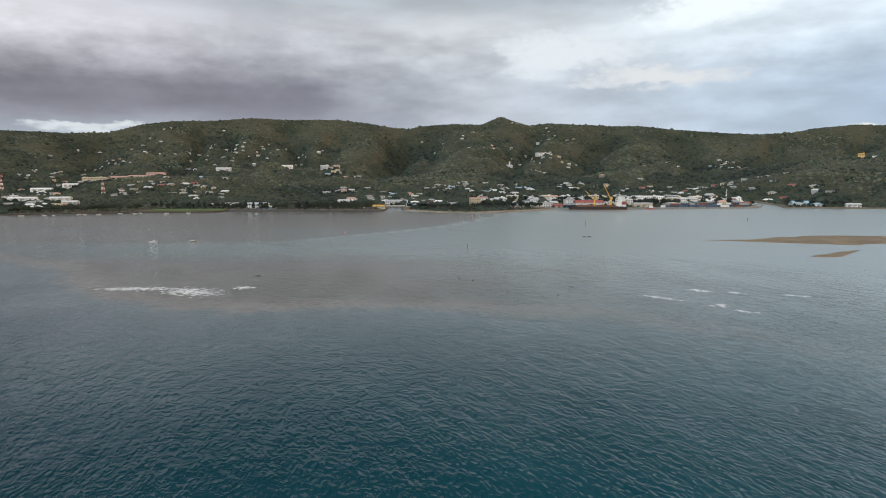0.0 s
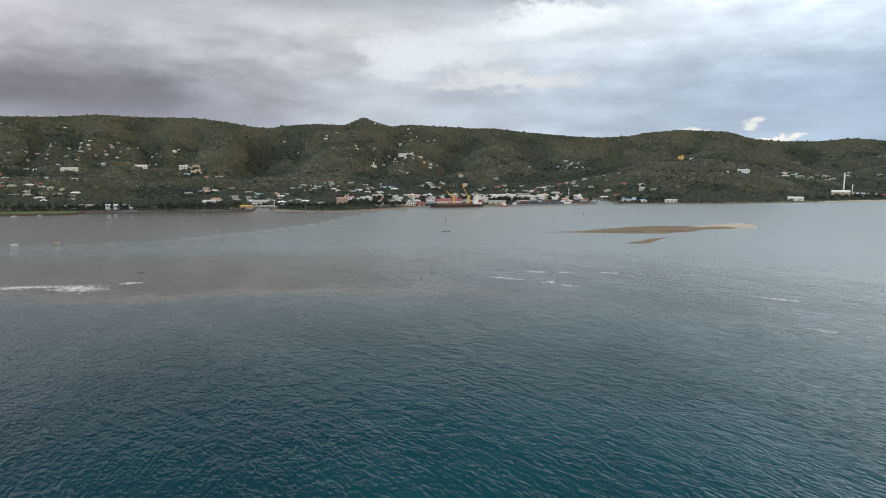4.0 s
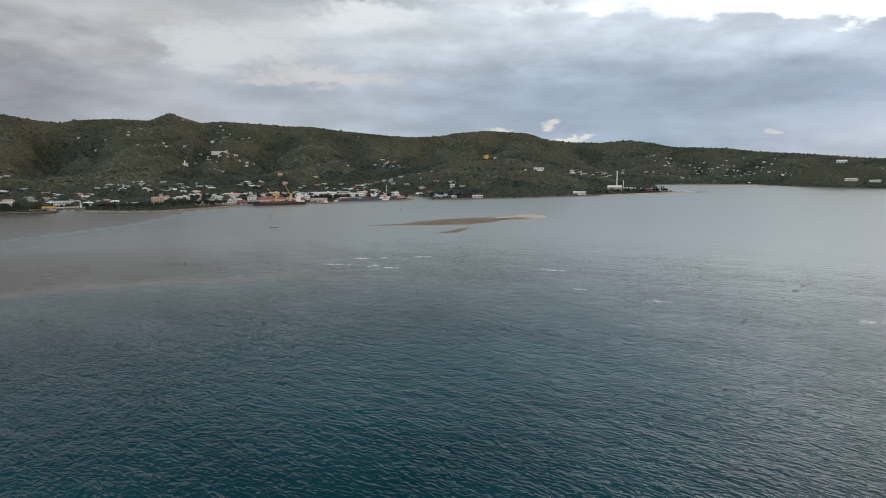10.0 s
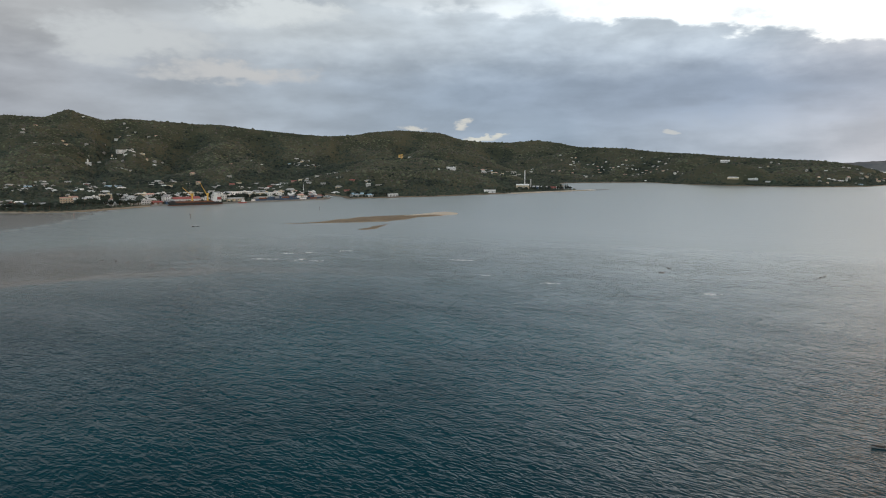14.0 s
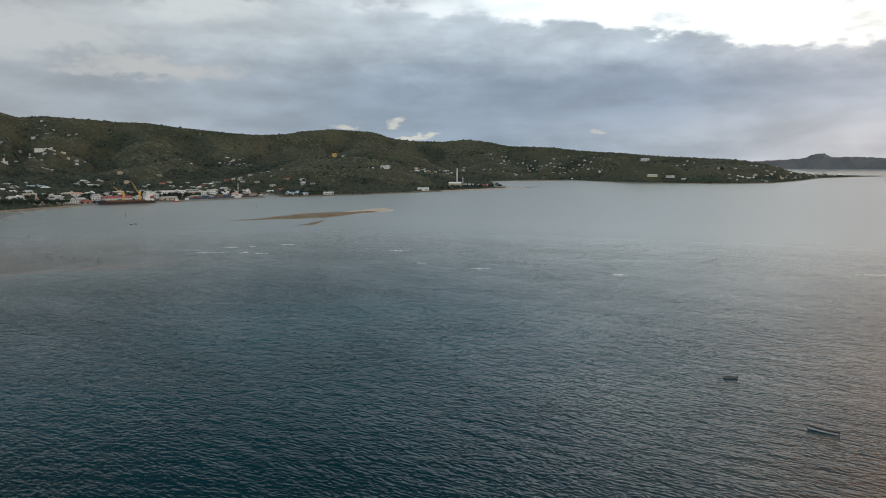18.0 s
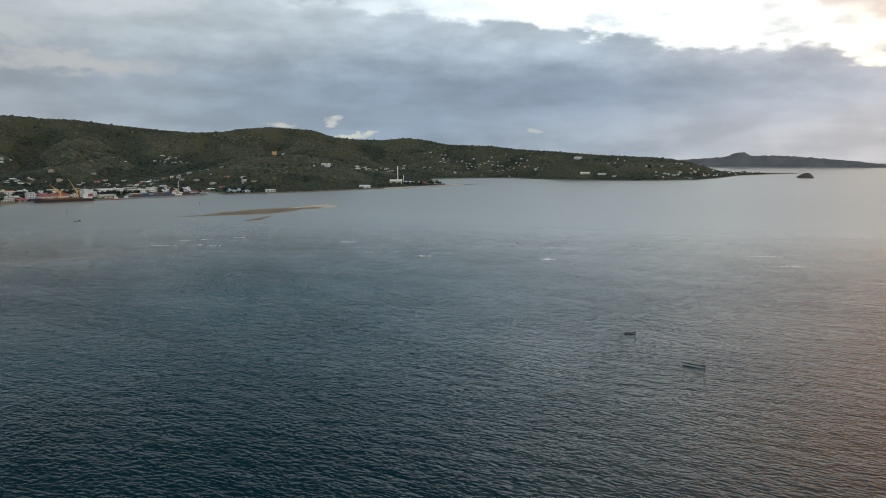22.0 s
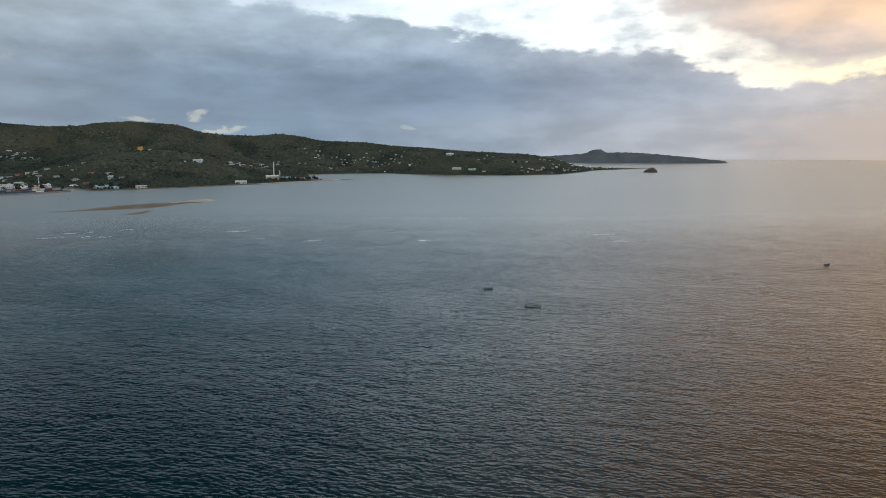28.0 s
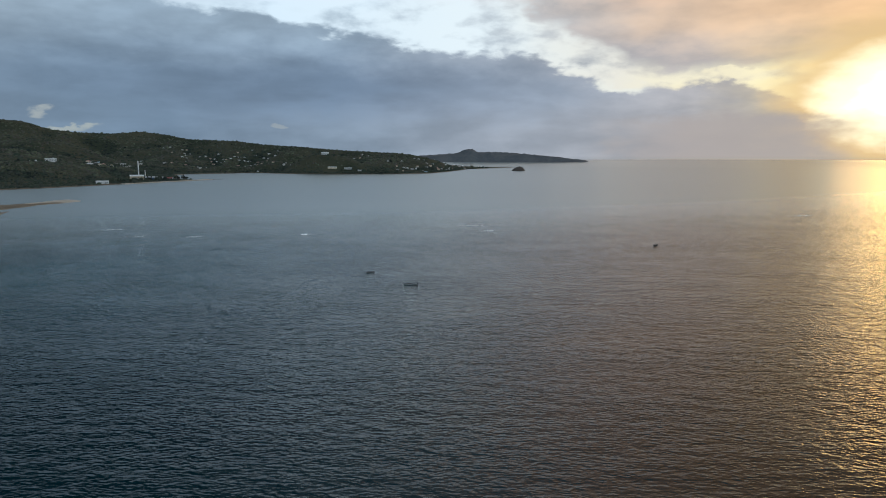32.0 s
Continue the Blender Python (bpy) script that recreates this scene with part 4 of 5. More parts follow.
part("roof", Solid().gable(-9.4, 9.4, -5.5, 5.5, 4.9, 8.3), M["tin"], church)
part("tower", Solid().box(-2, 2, -8, -5.01, -2, 15), M["white"], church)
part("spire", Solid().tube((0, -6.5, 15), (0, -6.5, 18), 2.6, .1, 4), M["white"], church)
part("door", Solid().box(-.8, .8, -8.07, -7.98, 0, 2.6), M["wood"], church)
put(church, 196, 1930, 0, 16)
put(block("yellow_house", "bright yellow flat-roofed house on the bare hilltop", 13, 9, 3, M["yellow"], M["yellow"], storey=3.2), 936, 1456, -28, 17)
BUILT += [(930, 1438, 13), (922, 1424, 11)]
put(shed("water_store", "small white store beside the yellow house", 9, 6, 3, M["white"], M["tin"], 1, 1), 962, 1450, -28, 9)
put(block("hill_house", "white hill house with two wings", 24, 10, 2, M["white"], M["white"]), 945, 1222, -34, 16)
put(block("hill_house", "low white house on the ridge", 15, 8, 1, M["white"], M["tin"], False), 880, 1195, -34, 12)
put(block("great_house", "large white house on the far headland", 26, 14, 2, M["white"], M["white"], False), 1798, 975, -60, 20)
put(block("resort", "long white resort building above the shore", 30, 11, 1, M["cream"], M["white"], False), 1728, 905, -64, 28)
put(block("resort", "white resort wing with a terrace", 26, 11, 1, M["white"], M["white"]), 1752, 858, -64, 24)
put(shed("resort_store", "low white store by the resort", 24, 6, 2.4, M["white"], M["white"], 1, 3), 1765, 815, -66, 20)

# power station on the point
station = shed("power_station", "pale power station hall with a curved white roof", 30, 18, 7, M["cream"], M["white"], 3, 3, category="power station")
put(station, 978, 985, -44, 26)
put(shed("engine_hall", "blue-grey engine hall beside the chimneys", 24, 14, 6, M["blue"], M["tin"], 2, 2), 1014, 976, -44, 20)
put(shed("workshop", "rusty red workshop near the chimneys", 20, 10, 5, M["rust"], M["red"], 2, 2), 1040, 952, -44, 18)
put(shed("big_white_shed", "tall white shed on the shore", 24, 13, 5.2, M["white"], M["white"], 1.6, 2), 812, 905, -40, 20)
for x, y, h, r in ((1000, 1002, 42, 1.35), (1014, 996, 22, 1.0)):
    ch = thing("chimney", "tall slender pale steel chimney", "chimney", "chimneys of the power station")
    part("shaft", Solid().tube((0, 0, -1), (0, 0, h), r, r * .8, 14), M["white"], ch, smooth_shade=True)
    part("base", Solid().box(-r - 1, r + 1, -r - 1, r + 1, -1.5, 2.4), M["concrete"], ch)
    for k in (.45, .9):
        part("ring", Solid().tube((0, 0, h * k), (0, 0, h * k + .5), r + .35, r + .35, 14), M["grey"], ch)
    put(ch, x, y, 0, 8)
for x, y in ((1052, 978), (1066, 962)):
    tank = thing("fuel_tank", "round white fuel tank", "tank", "fuel tanks")
    part("shell", Solid().tube((0, 0, -1), (0, 0, 6), 5, 5, 20), M["white"], tank, smooth_shade=False)
    part("cap", Solid().tube((0, 0, 6), (0, 0, 7), 5, .6, 20), M["white"], tank)
    put(tank, x, y, 0, 9)


def lattice_mast(h, base, label, colours=("red", "white"), bar=.28):
    """A four-legged mast, painted in sections."""
    mast = thing("lattice_mast", label, "mast")
    n = 7
    for k in range(n):
        z0, z1 = h * k / n, h * (k + 1) / n
        a, b = base * (1 - .8 * k / n) / 2, base * (1 - .8 * (k + 1) / n) / 2
        s = Solid()
        c0 = [(sx * a, sy * a, z0) for sx, sy in ((-1, -1), (1, -1), (1, 1), (-1, 1))]
        c1 = [(sx * b, sy * b, z1) for sx, sy in ((-1, -1), (1, -1), (1, 1), (-1, 1))]
        for i in range(4):
            j = (i + 1) % 4
            s.tube(c0[i], c1[i], bar, n=4).tube(c0[i], c1[j], bar * .57, n=4).tube(c0[j], c1[i], bar * .57, n=4).tube(c1[i], c1[j], bar * .57, n=4)
        part("section", s, M[colours[k % 2]], mast)
    part("antenna", Solid().tube((0, 0, h), (0, 0, h + 4), .12, .06, 6), M["grey"], mast)
    for k in (.6, .8):
        part("dish", Solid().tube((-.9, -base * .3, h * k), (-.9, -base * .3 - .5, h * k), .9, .9, 10), M["white"], mast)
    return mast


put(lattice_mast(26, 6, "red and white lattice radio mast among the trees"), -566, 1072, 10, 9)
put(lattice_mast(24, 6, "red and white lattice mast on the slope"), -787, 1149, 10, 9)
put(lattice_mast(24, 1.8, "slim pale lattice mast behind the quay", ("white", "grey"), .13), 415, 946, 0, 6)

# ---------------------------------------------------------------- freight on the quay
BOXES = {}
r = random.Random(5)


def container(colour, long):
    if (colour, long) not in BOXES:
        L = 12.2 if long else 6.1
        s, n = Solid(), int(L / .45)
        line = [(-L / 2 + L * k / n, 1.22 - .04 * (k % 2)) for k in range(n + 1)]
        ring = [(x, -y) for x, y in line] + line[::-1]
        k = len(ring)
        s.add([(x, y, 0) for x, y in ring] + [(x, y, 2.59) for x, y in ring],
              [(i, (i + 1) % k, k + (i + 1) % k, k + i) for i in range(k)] + [tuple(range(k))[::-1], tuple(range(k, 2 * k))])
        BOXES[colour, long] = (s.mesh("box", M[colour]), Solid().box(L / 2, L / 2 + .05, -1.15, 1.15, .1, 2.5).mesh("door", M[colour]))
    root = thing("freight_container", {"black": "near-black", "blue": "dark blue", "rust": "rusty brown", "red": "red", "grey": "grey", "sky_blue": "pale blue", "white": "white"}[colour] + " steel freight container on the quay", "container", "containers on the quay")
    for n, me in zip(("box", "door"), BOXES[colour, long]):
        part(n, me, None, root)
    return root


for row, (y0, n) in enumerate(((906.5, 18), (910.5, 18), (918, 14), (926, 10))):
    x = 306.0 + row * 4
    for i in range(n):
        long = r.random() < .35
        L = 12.2 if long else 6.1
        for level in range(r.choice((1, 1, 1, 2, 2) if row < 3 else (1, 2))):
            c = container(r.choice(("blue", "blue", "blue", "blue", "grey", "grey", "rust", "black", "white")), long)
            y = y0 + (x - 306) * .045
            c.matrix_basis = pose(x + L / 2, y, float(land_height(np.array([x + L / 2]), np.array([y]))[0]) - .05 + level * 2.6, 0, 0, 2.5)
            BUILT.append((x + L / 2, y - 3, 8)) if level == 0 else None
        x += L + r.choice((.4, .5, 1.2))
        if x > 428:
            break

# ---------------------------------------------------------------- cargo ship at the quay
def hull_solid(length, beam, keel, deck, bow=.22, stern=.10, flare=.0, n=22, sheer=.0):
    """A ship's or boat's hull along x, bow towards -x, closed by its deck."""
    s, rows = Solid(), []
    for i in range(n + 1):
        u = i / n
        x = -length / 2 + u * length
        fine = min(1.0, (max(u, .0) / bow) ** .6 if u < bow else 1.0)
        fine = min(fine, .72 + .28 * min(1, (1 - u) / stern)) if u > 1 - stern else fine
        half = max(.02, beam / 2 * fine)
        top = deck + sheer * ((1 - u) ** 3 * 1.6 + u ** 4 * .5)
        rake = (1 - fine) * length * .03 if u < bow else 0
        rows.append([(x - rake, -half * (1 + flare), top), (x, -half * .97, (top + keel) * .35), (x + rake, -half * .55, keel), (x + rake, half * .55, keel), (x, half * .97, (top + keel) * .35), (x - rake, half * (1 + flare), top)])
    s.v = [p for row in rows for p in row]
    for i in range(n):
        for k in range(6):
            a, b = 6 * i + k, 6 * i + (k + 1) % 6
            s.f.append((a, b, b + 6, a + 6))
    s.f += [tuple(range(6))[::-1], tuple(6 * n + k for k in range(6))]
    return s


ship = thing("cargo_ship", "dark-hulled cargo ship with two yellow deck cranes moored at the quay", "ship")
part("hull", hull_solid(78, 13, -3, 4.2, sheer=1.2), M["black"], ship)
part("boot_top", Solid().add(hull_solid(77.4, 13.06, -3, .9).v, hull_solid(77.4, 13.06, -3, .9).f), M["rust"], ship, "dull red band at the waterline")
part("bulwark", Solid().box(-30, 26, -6.5, -6.3, 4.2, 5.3).box(-30, 26, 6.3, 6.5, 4.2, 5.3), M["rust"], ship)
for i in range(4):
    part("hatch_cover", Solid().box(-29 + 14 * i, -18 + 14 * i, -4.6, 4.6, 4.2, 6.0), M["rust"], ship)
part("forecastle", Solid().box(-37, -31, -3.6, 3.6, 4.2, 6.8), M["black"], ship)
part("superstructure", Solid().box(24, 37, -6, 6, 4.2, 9.5).box(25, 35, -5.4, 5.4, 9.5, 12.4).box(26, 33, -5, 5, 12.4, 15.2).box(26.5, 32, -6.3, 6.3, 15.2, 17.6), M["white"], ship)
for k, z in enumerate((6.3, 10.6, 13.4, 16.0)):
    for j in range(4):
        window(ship, 25.6 - .02 if k == 3 else 25 + (k == 0) * -1 + .0 + (k == 2) * 1 - .03, -3.6 + 2.4 * j, z, 1.3, .8, -90)
part("funnel", Solid().tube((35.2, 0, 9.5), (35.6, 0, 17), 1.7, 1.3, 10), M["white"], ship)
part("mast", Solid().tube((29, 0, 17.6), (29, 0, 24), .22, .1, 6).box(28.8, 29.2, -2, 2, 21, 21.2), M["white"], ship)
part("foremast", Solid().tube((-34, 0, 6.8), (-34, 0, 15), .25, .12, 6), M["white"], ship)
part("lifeboat", hull_solid(6, 2.2, 10.6, 12.0, n=8), M["red"], ship).location = (34, -6, -.6)
for x0, tx, tz in ((-5, -18.5, 26.5), (18, 7.0, 34.5)):
    crane = part("deck_crane", Solid().tube((x0, 0, 4.2), (x0, 0, 14), 1.3, 1.1, 12), M["yellow"], ship, "yellow deck crane with a raised jib")
    part("cab", Solid().box(x0 - 1.6, x0 + 1.6, -1.5, 1.5, 14, 17.4), M["yellow"], crane)
    part("jib", Solid().tube((x0 - 1, -.8, 15), (tx, 0, tz), .55, .3, 6).tube((x0 - 1, .8, 15), (tx, 0, tz), .55, .3, 6), M["yellow"], crane)
    part("cable", Solid().tube((x0, 0, 17.4), (tx, 0, tz), .07, .07, 4).tube((tx, 0, tz), (tx, 0, 9), .06, .06, 4), M["black"], crane)
ship.matrix_basis = pose(211.5, 883.3, 0, 0, 0, -1.0)

tug = thing("tug", "small red and white tug beside the quay", "boat")
part("hull", hull_solid(13, 4.4, -1, 1.5, sheer=.6), M["red"], tug)
part("wheelhouse", Solid().box(-1, 4, -1.4, 1.4, 1.5, 4.4).box(-.6, 2, -1.2, 1.2, 4.4, 6), M["white"], tug)
part("mast", Solid().tube((1, 0, 6), (1, 0, 9), .08, .05, 5), M["white"], tug)
tug.matrix_basis = pose(284, 886.5, 0, 0, 0, 2)


# ---------------------------------------------------------------- small boats
def pirogue(length, wide, outside, inside, label, motor=True, mast=False, awning=False, rim=M["white"]):
    """An open wooden boat: shell, inside, gunwales, thwarts, outboard motor."""
    root = thing("fishing_boat", label, "boat", "small boats at anchor")
    n, h = 20, wide * .30

    def ring(u, inset, floor):
        x = -length / 2 + u * length
        fine = max(.02, min(1.0, (u / .36) ** .62) * (1 - .22 * max(0, (u - .7) / .3)))
        half, top = max(.012, wide / 2 * fine - inset), h + .5 * h * (1 - u) ** 3
        return [(x - .3 * (1 - fine), -half, top), (x - .12 * (1 - fine), -half * .86, top * .35), (x, -half * .45, floor), (x, half * .45, floor), (x - .12 * (1 - fine), half * .86, top * .35), (x - .3 * (1 - fine), half, top)]
    for name, inset, floor, mat in (("shell", 0.0, -h * .45, outside), ("lining", .045, -h * .30, inside)):
        s = Solid()
        s.v = [p for i in range(n + 1) for p in ring(i / n, inset, floor)]
        s.f = [(6 * i + k, 6 * i + k + 1, 6 * i + k + 7, 6 * i + k + 6) for i in range(n) for k in range(5)]
        s.f.append(tuple(6 * n + k for k in range(6)))
        part(name, s, mat, root, smooth_shade=True)
    for side in (0, 5):
        s = Solid()
        for i in range(n):
            s.tube(ring(i / n, .02, 0)[side], ring((i + 1) / n, .02, 0)[side], .05, .05, 5)
        part("gunwale", s, rim, root)
    for u in (.34, .55, .76):
        x = -length / 2 + u * length
        part("thwart", Solid().box(x - .13, x + .13, -wide * .44, wide * .44, h * .62, h * .62 + .05), M["wood"], root)
    if motor:
        m = part("outboard_motor", Solid().box(length / 2 + .02, length / 2 + .34, -.16, .16, h * .8, h + .55), M["black"], root)
        part("shaft", Solid().tube((length / 2 + .2, 0, h * .8), (length / 2 + .24, 0, -.5), .07, .05, 6), M["black"], m)
        part("tiller", Solid().tube((length / 2, 0, h + .3), (length / 2 - .55, .08, h + .36), .03, .03, 5), M["black"], m)
    if mast:
        part("mast", Solid().tube((-length * .12, 0, 0), (-length * .12, 0, 3.4), .06, .03, 6), M["wood"], root)
    if awning:
        part("canopy", Solid().box(-.6, 1.6, -wide * .4, wide * .4, 1.75, 1.82), M["white"], root)
        for sx in (-.5, 1.5):
            for sy in (-1, 1):
                part("post", Solid().tube((sx, sy * wide * .36, .2), (sx, sy * wide * .36, 1.75), .03, .03, 5), M["grey"], root)
    part("buoy_line", Solid().tube((-length / 2 - .1, 0, h), (-length / 2 - 3.2, .3, .02), .02, .02, 4), M["black"], root)
    return root


def float_at(ob, x, y, heading, z=0.26):
    """Bow towards the heading, clockwise from +y."""
    ob.matrix_basis = pose(x, y, z, 0, 1.0, -heading - 90)
    return ob


float_at(pirogue(6.4, 1.3, M["white"], M["black"], "long white open fishing boat with a dark rim, at anchor", rim=M["black"]), 88.4, -116.6, 347, .14)
float_at(pirogue(3.9, 1.05, M["grey"], M["black"], "small grey dinghy with an outboard motor, at anchor", rim=M["black"]), 110, -84, 316, .12)
float_at(pirogue(4.6, 1.4, M["black"], M["wood"], "small dark dinghy on the gold water"), 275, -216, 301)
float_at(pirogue(6.0, 1.9, M["white"], M["white"], "white open boat anchored in the lagoon", True, False, True), -232, 505.5, 270)
float_at(pirogue(4.6, 1.7, M["cream"], M["white"], "small cream boat anchored in the lagoon"), -203.5, 512.6, 268)
for x, y in ((118, 538), (122.3, 538.6)):
    float_at(pirogue(2.5, 1.4, M["black"], M["black"], "small dark workboat in the channel", False), x, y, 275)
r = random.Random(9)
for x, y in ((-520, 788), (-497, 796), (-484, 794), (-452, 806), (-462, 812), (-436, 809), (-415, 822), (-394, 818), (-391, 826), (-356, 822), (-330, 828), (474, 1006), (480, 1018), (486, 1003), (470, 1020), (492, 1024), (462, 985), (488, 985)):
    float_at(pirogue(5.2 + r.random() * 1.6, 1.8, M["white"], M["white"], "white boat moored close to the shore", r.random() < .6, r.random() < .3, r.random() < .35), x, y, 270 + r.uniform(-35, 35))
yacht = thing("yacht", "white motor yacht moored in the basin", "boat")
part("hull", hull_solid(14, 4.2, -.8, 1.7, sheer=.5), M["white"], yacht)
part("cabin", Solid().box(-2, 5, -1.6, 1.6, 1.7, 3.5).box(0, 4, -1.3, 1.3, 3.5, 4.9), M["white"], yacht)
part("cabin_window", Solid().box(-2.03, -1.95, -1.3, 1.3, 2.5, 3.2), M["glass"], yacht)
float_at(yacht, 476, 1036, 250)


def beacon(x, y, h, mat, label):
    b = thing("channel_marker", label, "marker", "channel markers")
    part("pile", Solid().tube((0, 0, -2), (0, 0, h), .14, .11, 8), mat, b)
    part("top_mark", Solid().tube((0, 0, h), (0, 0, h + .9), .45, .1 if mat is M["black"] else .45, 8), mat, b)
    part("ladder", Solid().box(.2, .26, -.25, -.2, -1, h).box(.2, .26, .2, .25, -1, h), M["rust"], b)
    b.matrix_basis = pose(x, y, 0)


for x, y, h, c in ((16, 462, 3.2, "black"), (-86, 548, 3.2, "red"), (32, 729, 3.6, "red"), (141, 640, 4.6, "black"), (322, 680, 3.6, "black")):
    beacon(x, y, h, M[c], ("dark" if c == "black" else "rusty red") + " pile marker standing in the lagoon")
# coral heads that break the surface
for i, (x, y) in enumerate(((-104, 347), (30, 300), (7, 338), (14, 331), (52, 291), (290, 101), (274, 94), (342, 32), (335, 31), (-60, 318), (62, 312), (20, 322))):
    a = np.linspace(0, 2 * math.pi, 11)[:-1]
    s = Solid()
    rad = 0.7 + 0.9 * r.random()
    s.v = [(rad * (.7 + .6 * r.random()) * math.cos(t) * (1.8 if k == 0 else .9), rad * (.7 + .6 * r.random()) * math.sin(t) * (1.1 if k == 0 else .6), (-.4, .22)[k]) for k in (0, 1) for t in a] + [(0, 0, .45)]
    s.f = [(j, (j + 1) % 10, 10 + (j + 1) % 10, 10 + j) for j in range(10)] + [(10 + j, 10 + (j + 1) % 10, 20) for j in range(10)]
    rock = tagged(new("coral_rock", s.mesh("coral_rock", M["rock"])), "dark coral rock breaking the lagoon surface", "rock", "coral rocks")
    rock.matrix_basis = pose(x, y, 0, 0, 0, r.uniform(0, 360))


# ---------------------------------------------------------------- waterfront trees
def leaf_cloud(rng, spots, size, n):
    """Many small leaf clumps about the given spots."""
    v, f = [], []
    base = np.array([(1, 0, 0), (-.5, .87, 0), (-.5, -.87, 0), (0, 0, 1.0), (0, 0, -.5)])
    tri = np.array([(0, 1, 3), (1, 2, 3), (2, 0, 3), (1, 0, 4), (2, 1, 4), (0, 2, 4)])
    for c, rad in spots:
        for _ in range(n):
            d = rng.normal(0, 1, 3)
            d /= np.linalg.norm(d)
            p = np.array(c) + d * rad * rng.uniform(.55, 1.05) * np.array((1, 1, .75))
            q = base * size * rng.uniform(.6, 1.5) * (1 + rng.uniform(-.35, .35, (5, 3)))
            t = rng.uniform(0, 6.28)
            q = np.stack([q[:, 0] * math.cos(t) - q[:, 1] * math.sin(t), q[:, 0] * math.sin(t) + q[:, 1] * math.cos(t), q[:, 2]], -1)
            f.append(tri + 5 * len(v))
            v.append(p + q)
    s = Solid()
    s.v, s.f = [tuple(p) for p in np.concatenate(v)], [tuple(t) for t in np.concatenate(f)]
    return s


def broad_tree(seed, h, spread):
    rng = np.random.RandomState(seed)
    root = thing("tree", "broad dark green tree on the waterfront", "tree", "waterfront trees")
    trunk, spots = Solid().tube((0, 0, -1), (.2, 0, h * .35), .42, .3, 8), []
    for i in range(6):
        a = i * 1.05 + rng.uniform(-.3, .3)
        e = (math.cos(a) * spread * .55, math.sin(a) * spread * .55, h * rng.uniform(.52, .78))
        trunk.tube((.2, 0, h * .33), e, .22, .07, 6)
        spots.append((e, spread * rng.uniform(.38, .52)))
    spots.append(((0, 0, h * .82), spread * .5))
    part("trunk", trunk, M["bark"], root)
    part("crown", leaf_cloud(rng, spots, .62, 34), M["canopy"], root)
    return root


def casuarina(seed, h):
    rng = np.random.RandomState(seed)
    root = thing("casuarina", "tall feathery casuarina tree by the sea wall", "tree", "waterfront trees")
    part("trunk", Solid().tube((0, 0, -1), (.3, .1, h * .9), .36, .08, 8), M["bark"], root)
    spots = [((.3 * k + rng.uniform(-.9, .9), rng.uniform(-.9, .9), h * (.3 + .68 * k)), 2.4 * (1.15 - k)) for k in np.linspace(0, 1, 9)]
    part("crown", leaf_cloud(rng, spots, .5, 26), M["canopy"], root)
    return root


def palm(seed, h):
    rng = np.random.RandomState(seed)
    root = thing("palm", "slender coconut palm by the shore", "palm", "waterfront palms")
    t = Solid()
    for k in range(5):
        t.tube((.12 * k * k / 4, 0, h * k / 5 - (k == 0)), (.12 * (k + 1) ** 2 / 4, 0, h * (k + 1) / 5), .22 - .02 * k, .2 - .02 * k, 7)
    part("trunk", t, M["bark"], root)
    tip = np.array((.12 * 25 / 4, 0, h))
    for i in range(11):
        a, s = i * .571 + rng.uniform(-.15, .15), Solid()
        out = np.array((math.cos(a), math.sin(a), 0))
        side = np.array((-math.sin(a), math.cos(a), 0))
        spine = [tip + out * (2.9 * u) + np.array((0, 0, 1.1 * u - 2.6 * u * u)) for u in np.linspace(0, 1, 6)]
        for j in range(5):
            w0, w1 = .12 + .5 * math.sin(math.pi * (j + .2) / 5.6), .12 + .5 * math.sin(math.pi * min(j + 1.2, 5.5) / 5.6)
            p, q = spine[j], spine[j + 1]
            drop = np.array((0, 0, -.22))
            s.add([p, q, q + side * w1 + drop, p + side * w0 + drop], [(0, 1, 2, 3)]).add([p, q, q - side * w1 + drop, p - side * w0 + drop], [(3, 2, 1, 0)])
        part("frond", s, M["canopy"], root)
    return root


kinds = [broad_tree(1, 9, 5.0), broad_tree(2, 7.5, 4.2), broad_tree(3, 10.5, 5.6), casuarina(4, 12), casuarina(5, 14), palm(6, 8.5), palm(7, 10)]
ROWS = [((-560, 822), (-410, 868), 30, (0, 1, 2)), ((-285, 872), (-90, 868), 52, (3, 0, 2, 4, 1, 5, 3, 0)), ((-410, 900), (-300, 902), 14, (0, 1, 3)), ((-50, 890), (40, 862), 18, (0, 1, 5)), ((60, 930), (180, 950), 14, (0, 1, 2)), ((300, 950), (440, 970), 14, (0, 1, 2)),
        ((50, 905), (130, 893), 9, (0, 1, 2)), ((270, 960), (345, 940), 7, (0, 2)), ((446, 925), (462, 960), 5, (1, 0)), ((495, 935), (570, 915), 8, (0, 2, 1)),
        ((830, 900), (1000, 935), 16, (0, 1, 3)), ((1030, 925), (1085, 925), 8, (3, 1, 0)), ((200, 950), (260, 965), 7, (0, 2, 1)), ((-200, 905), (-100, 915), 12, (0, 2, 1)),
        ((80, 1002), (460, 1006), 22, (0, 1, 2)), ((90, 1034), (460, 1036), 20, (0, 2)), ((110, 900), (135, 897), 4, (0, 1)), ((240, 950), (420, 940), 10, (0, 2)), ((84, 1062), (460, 1064), 20, (2, 0))]
first = set()
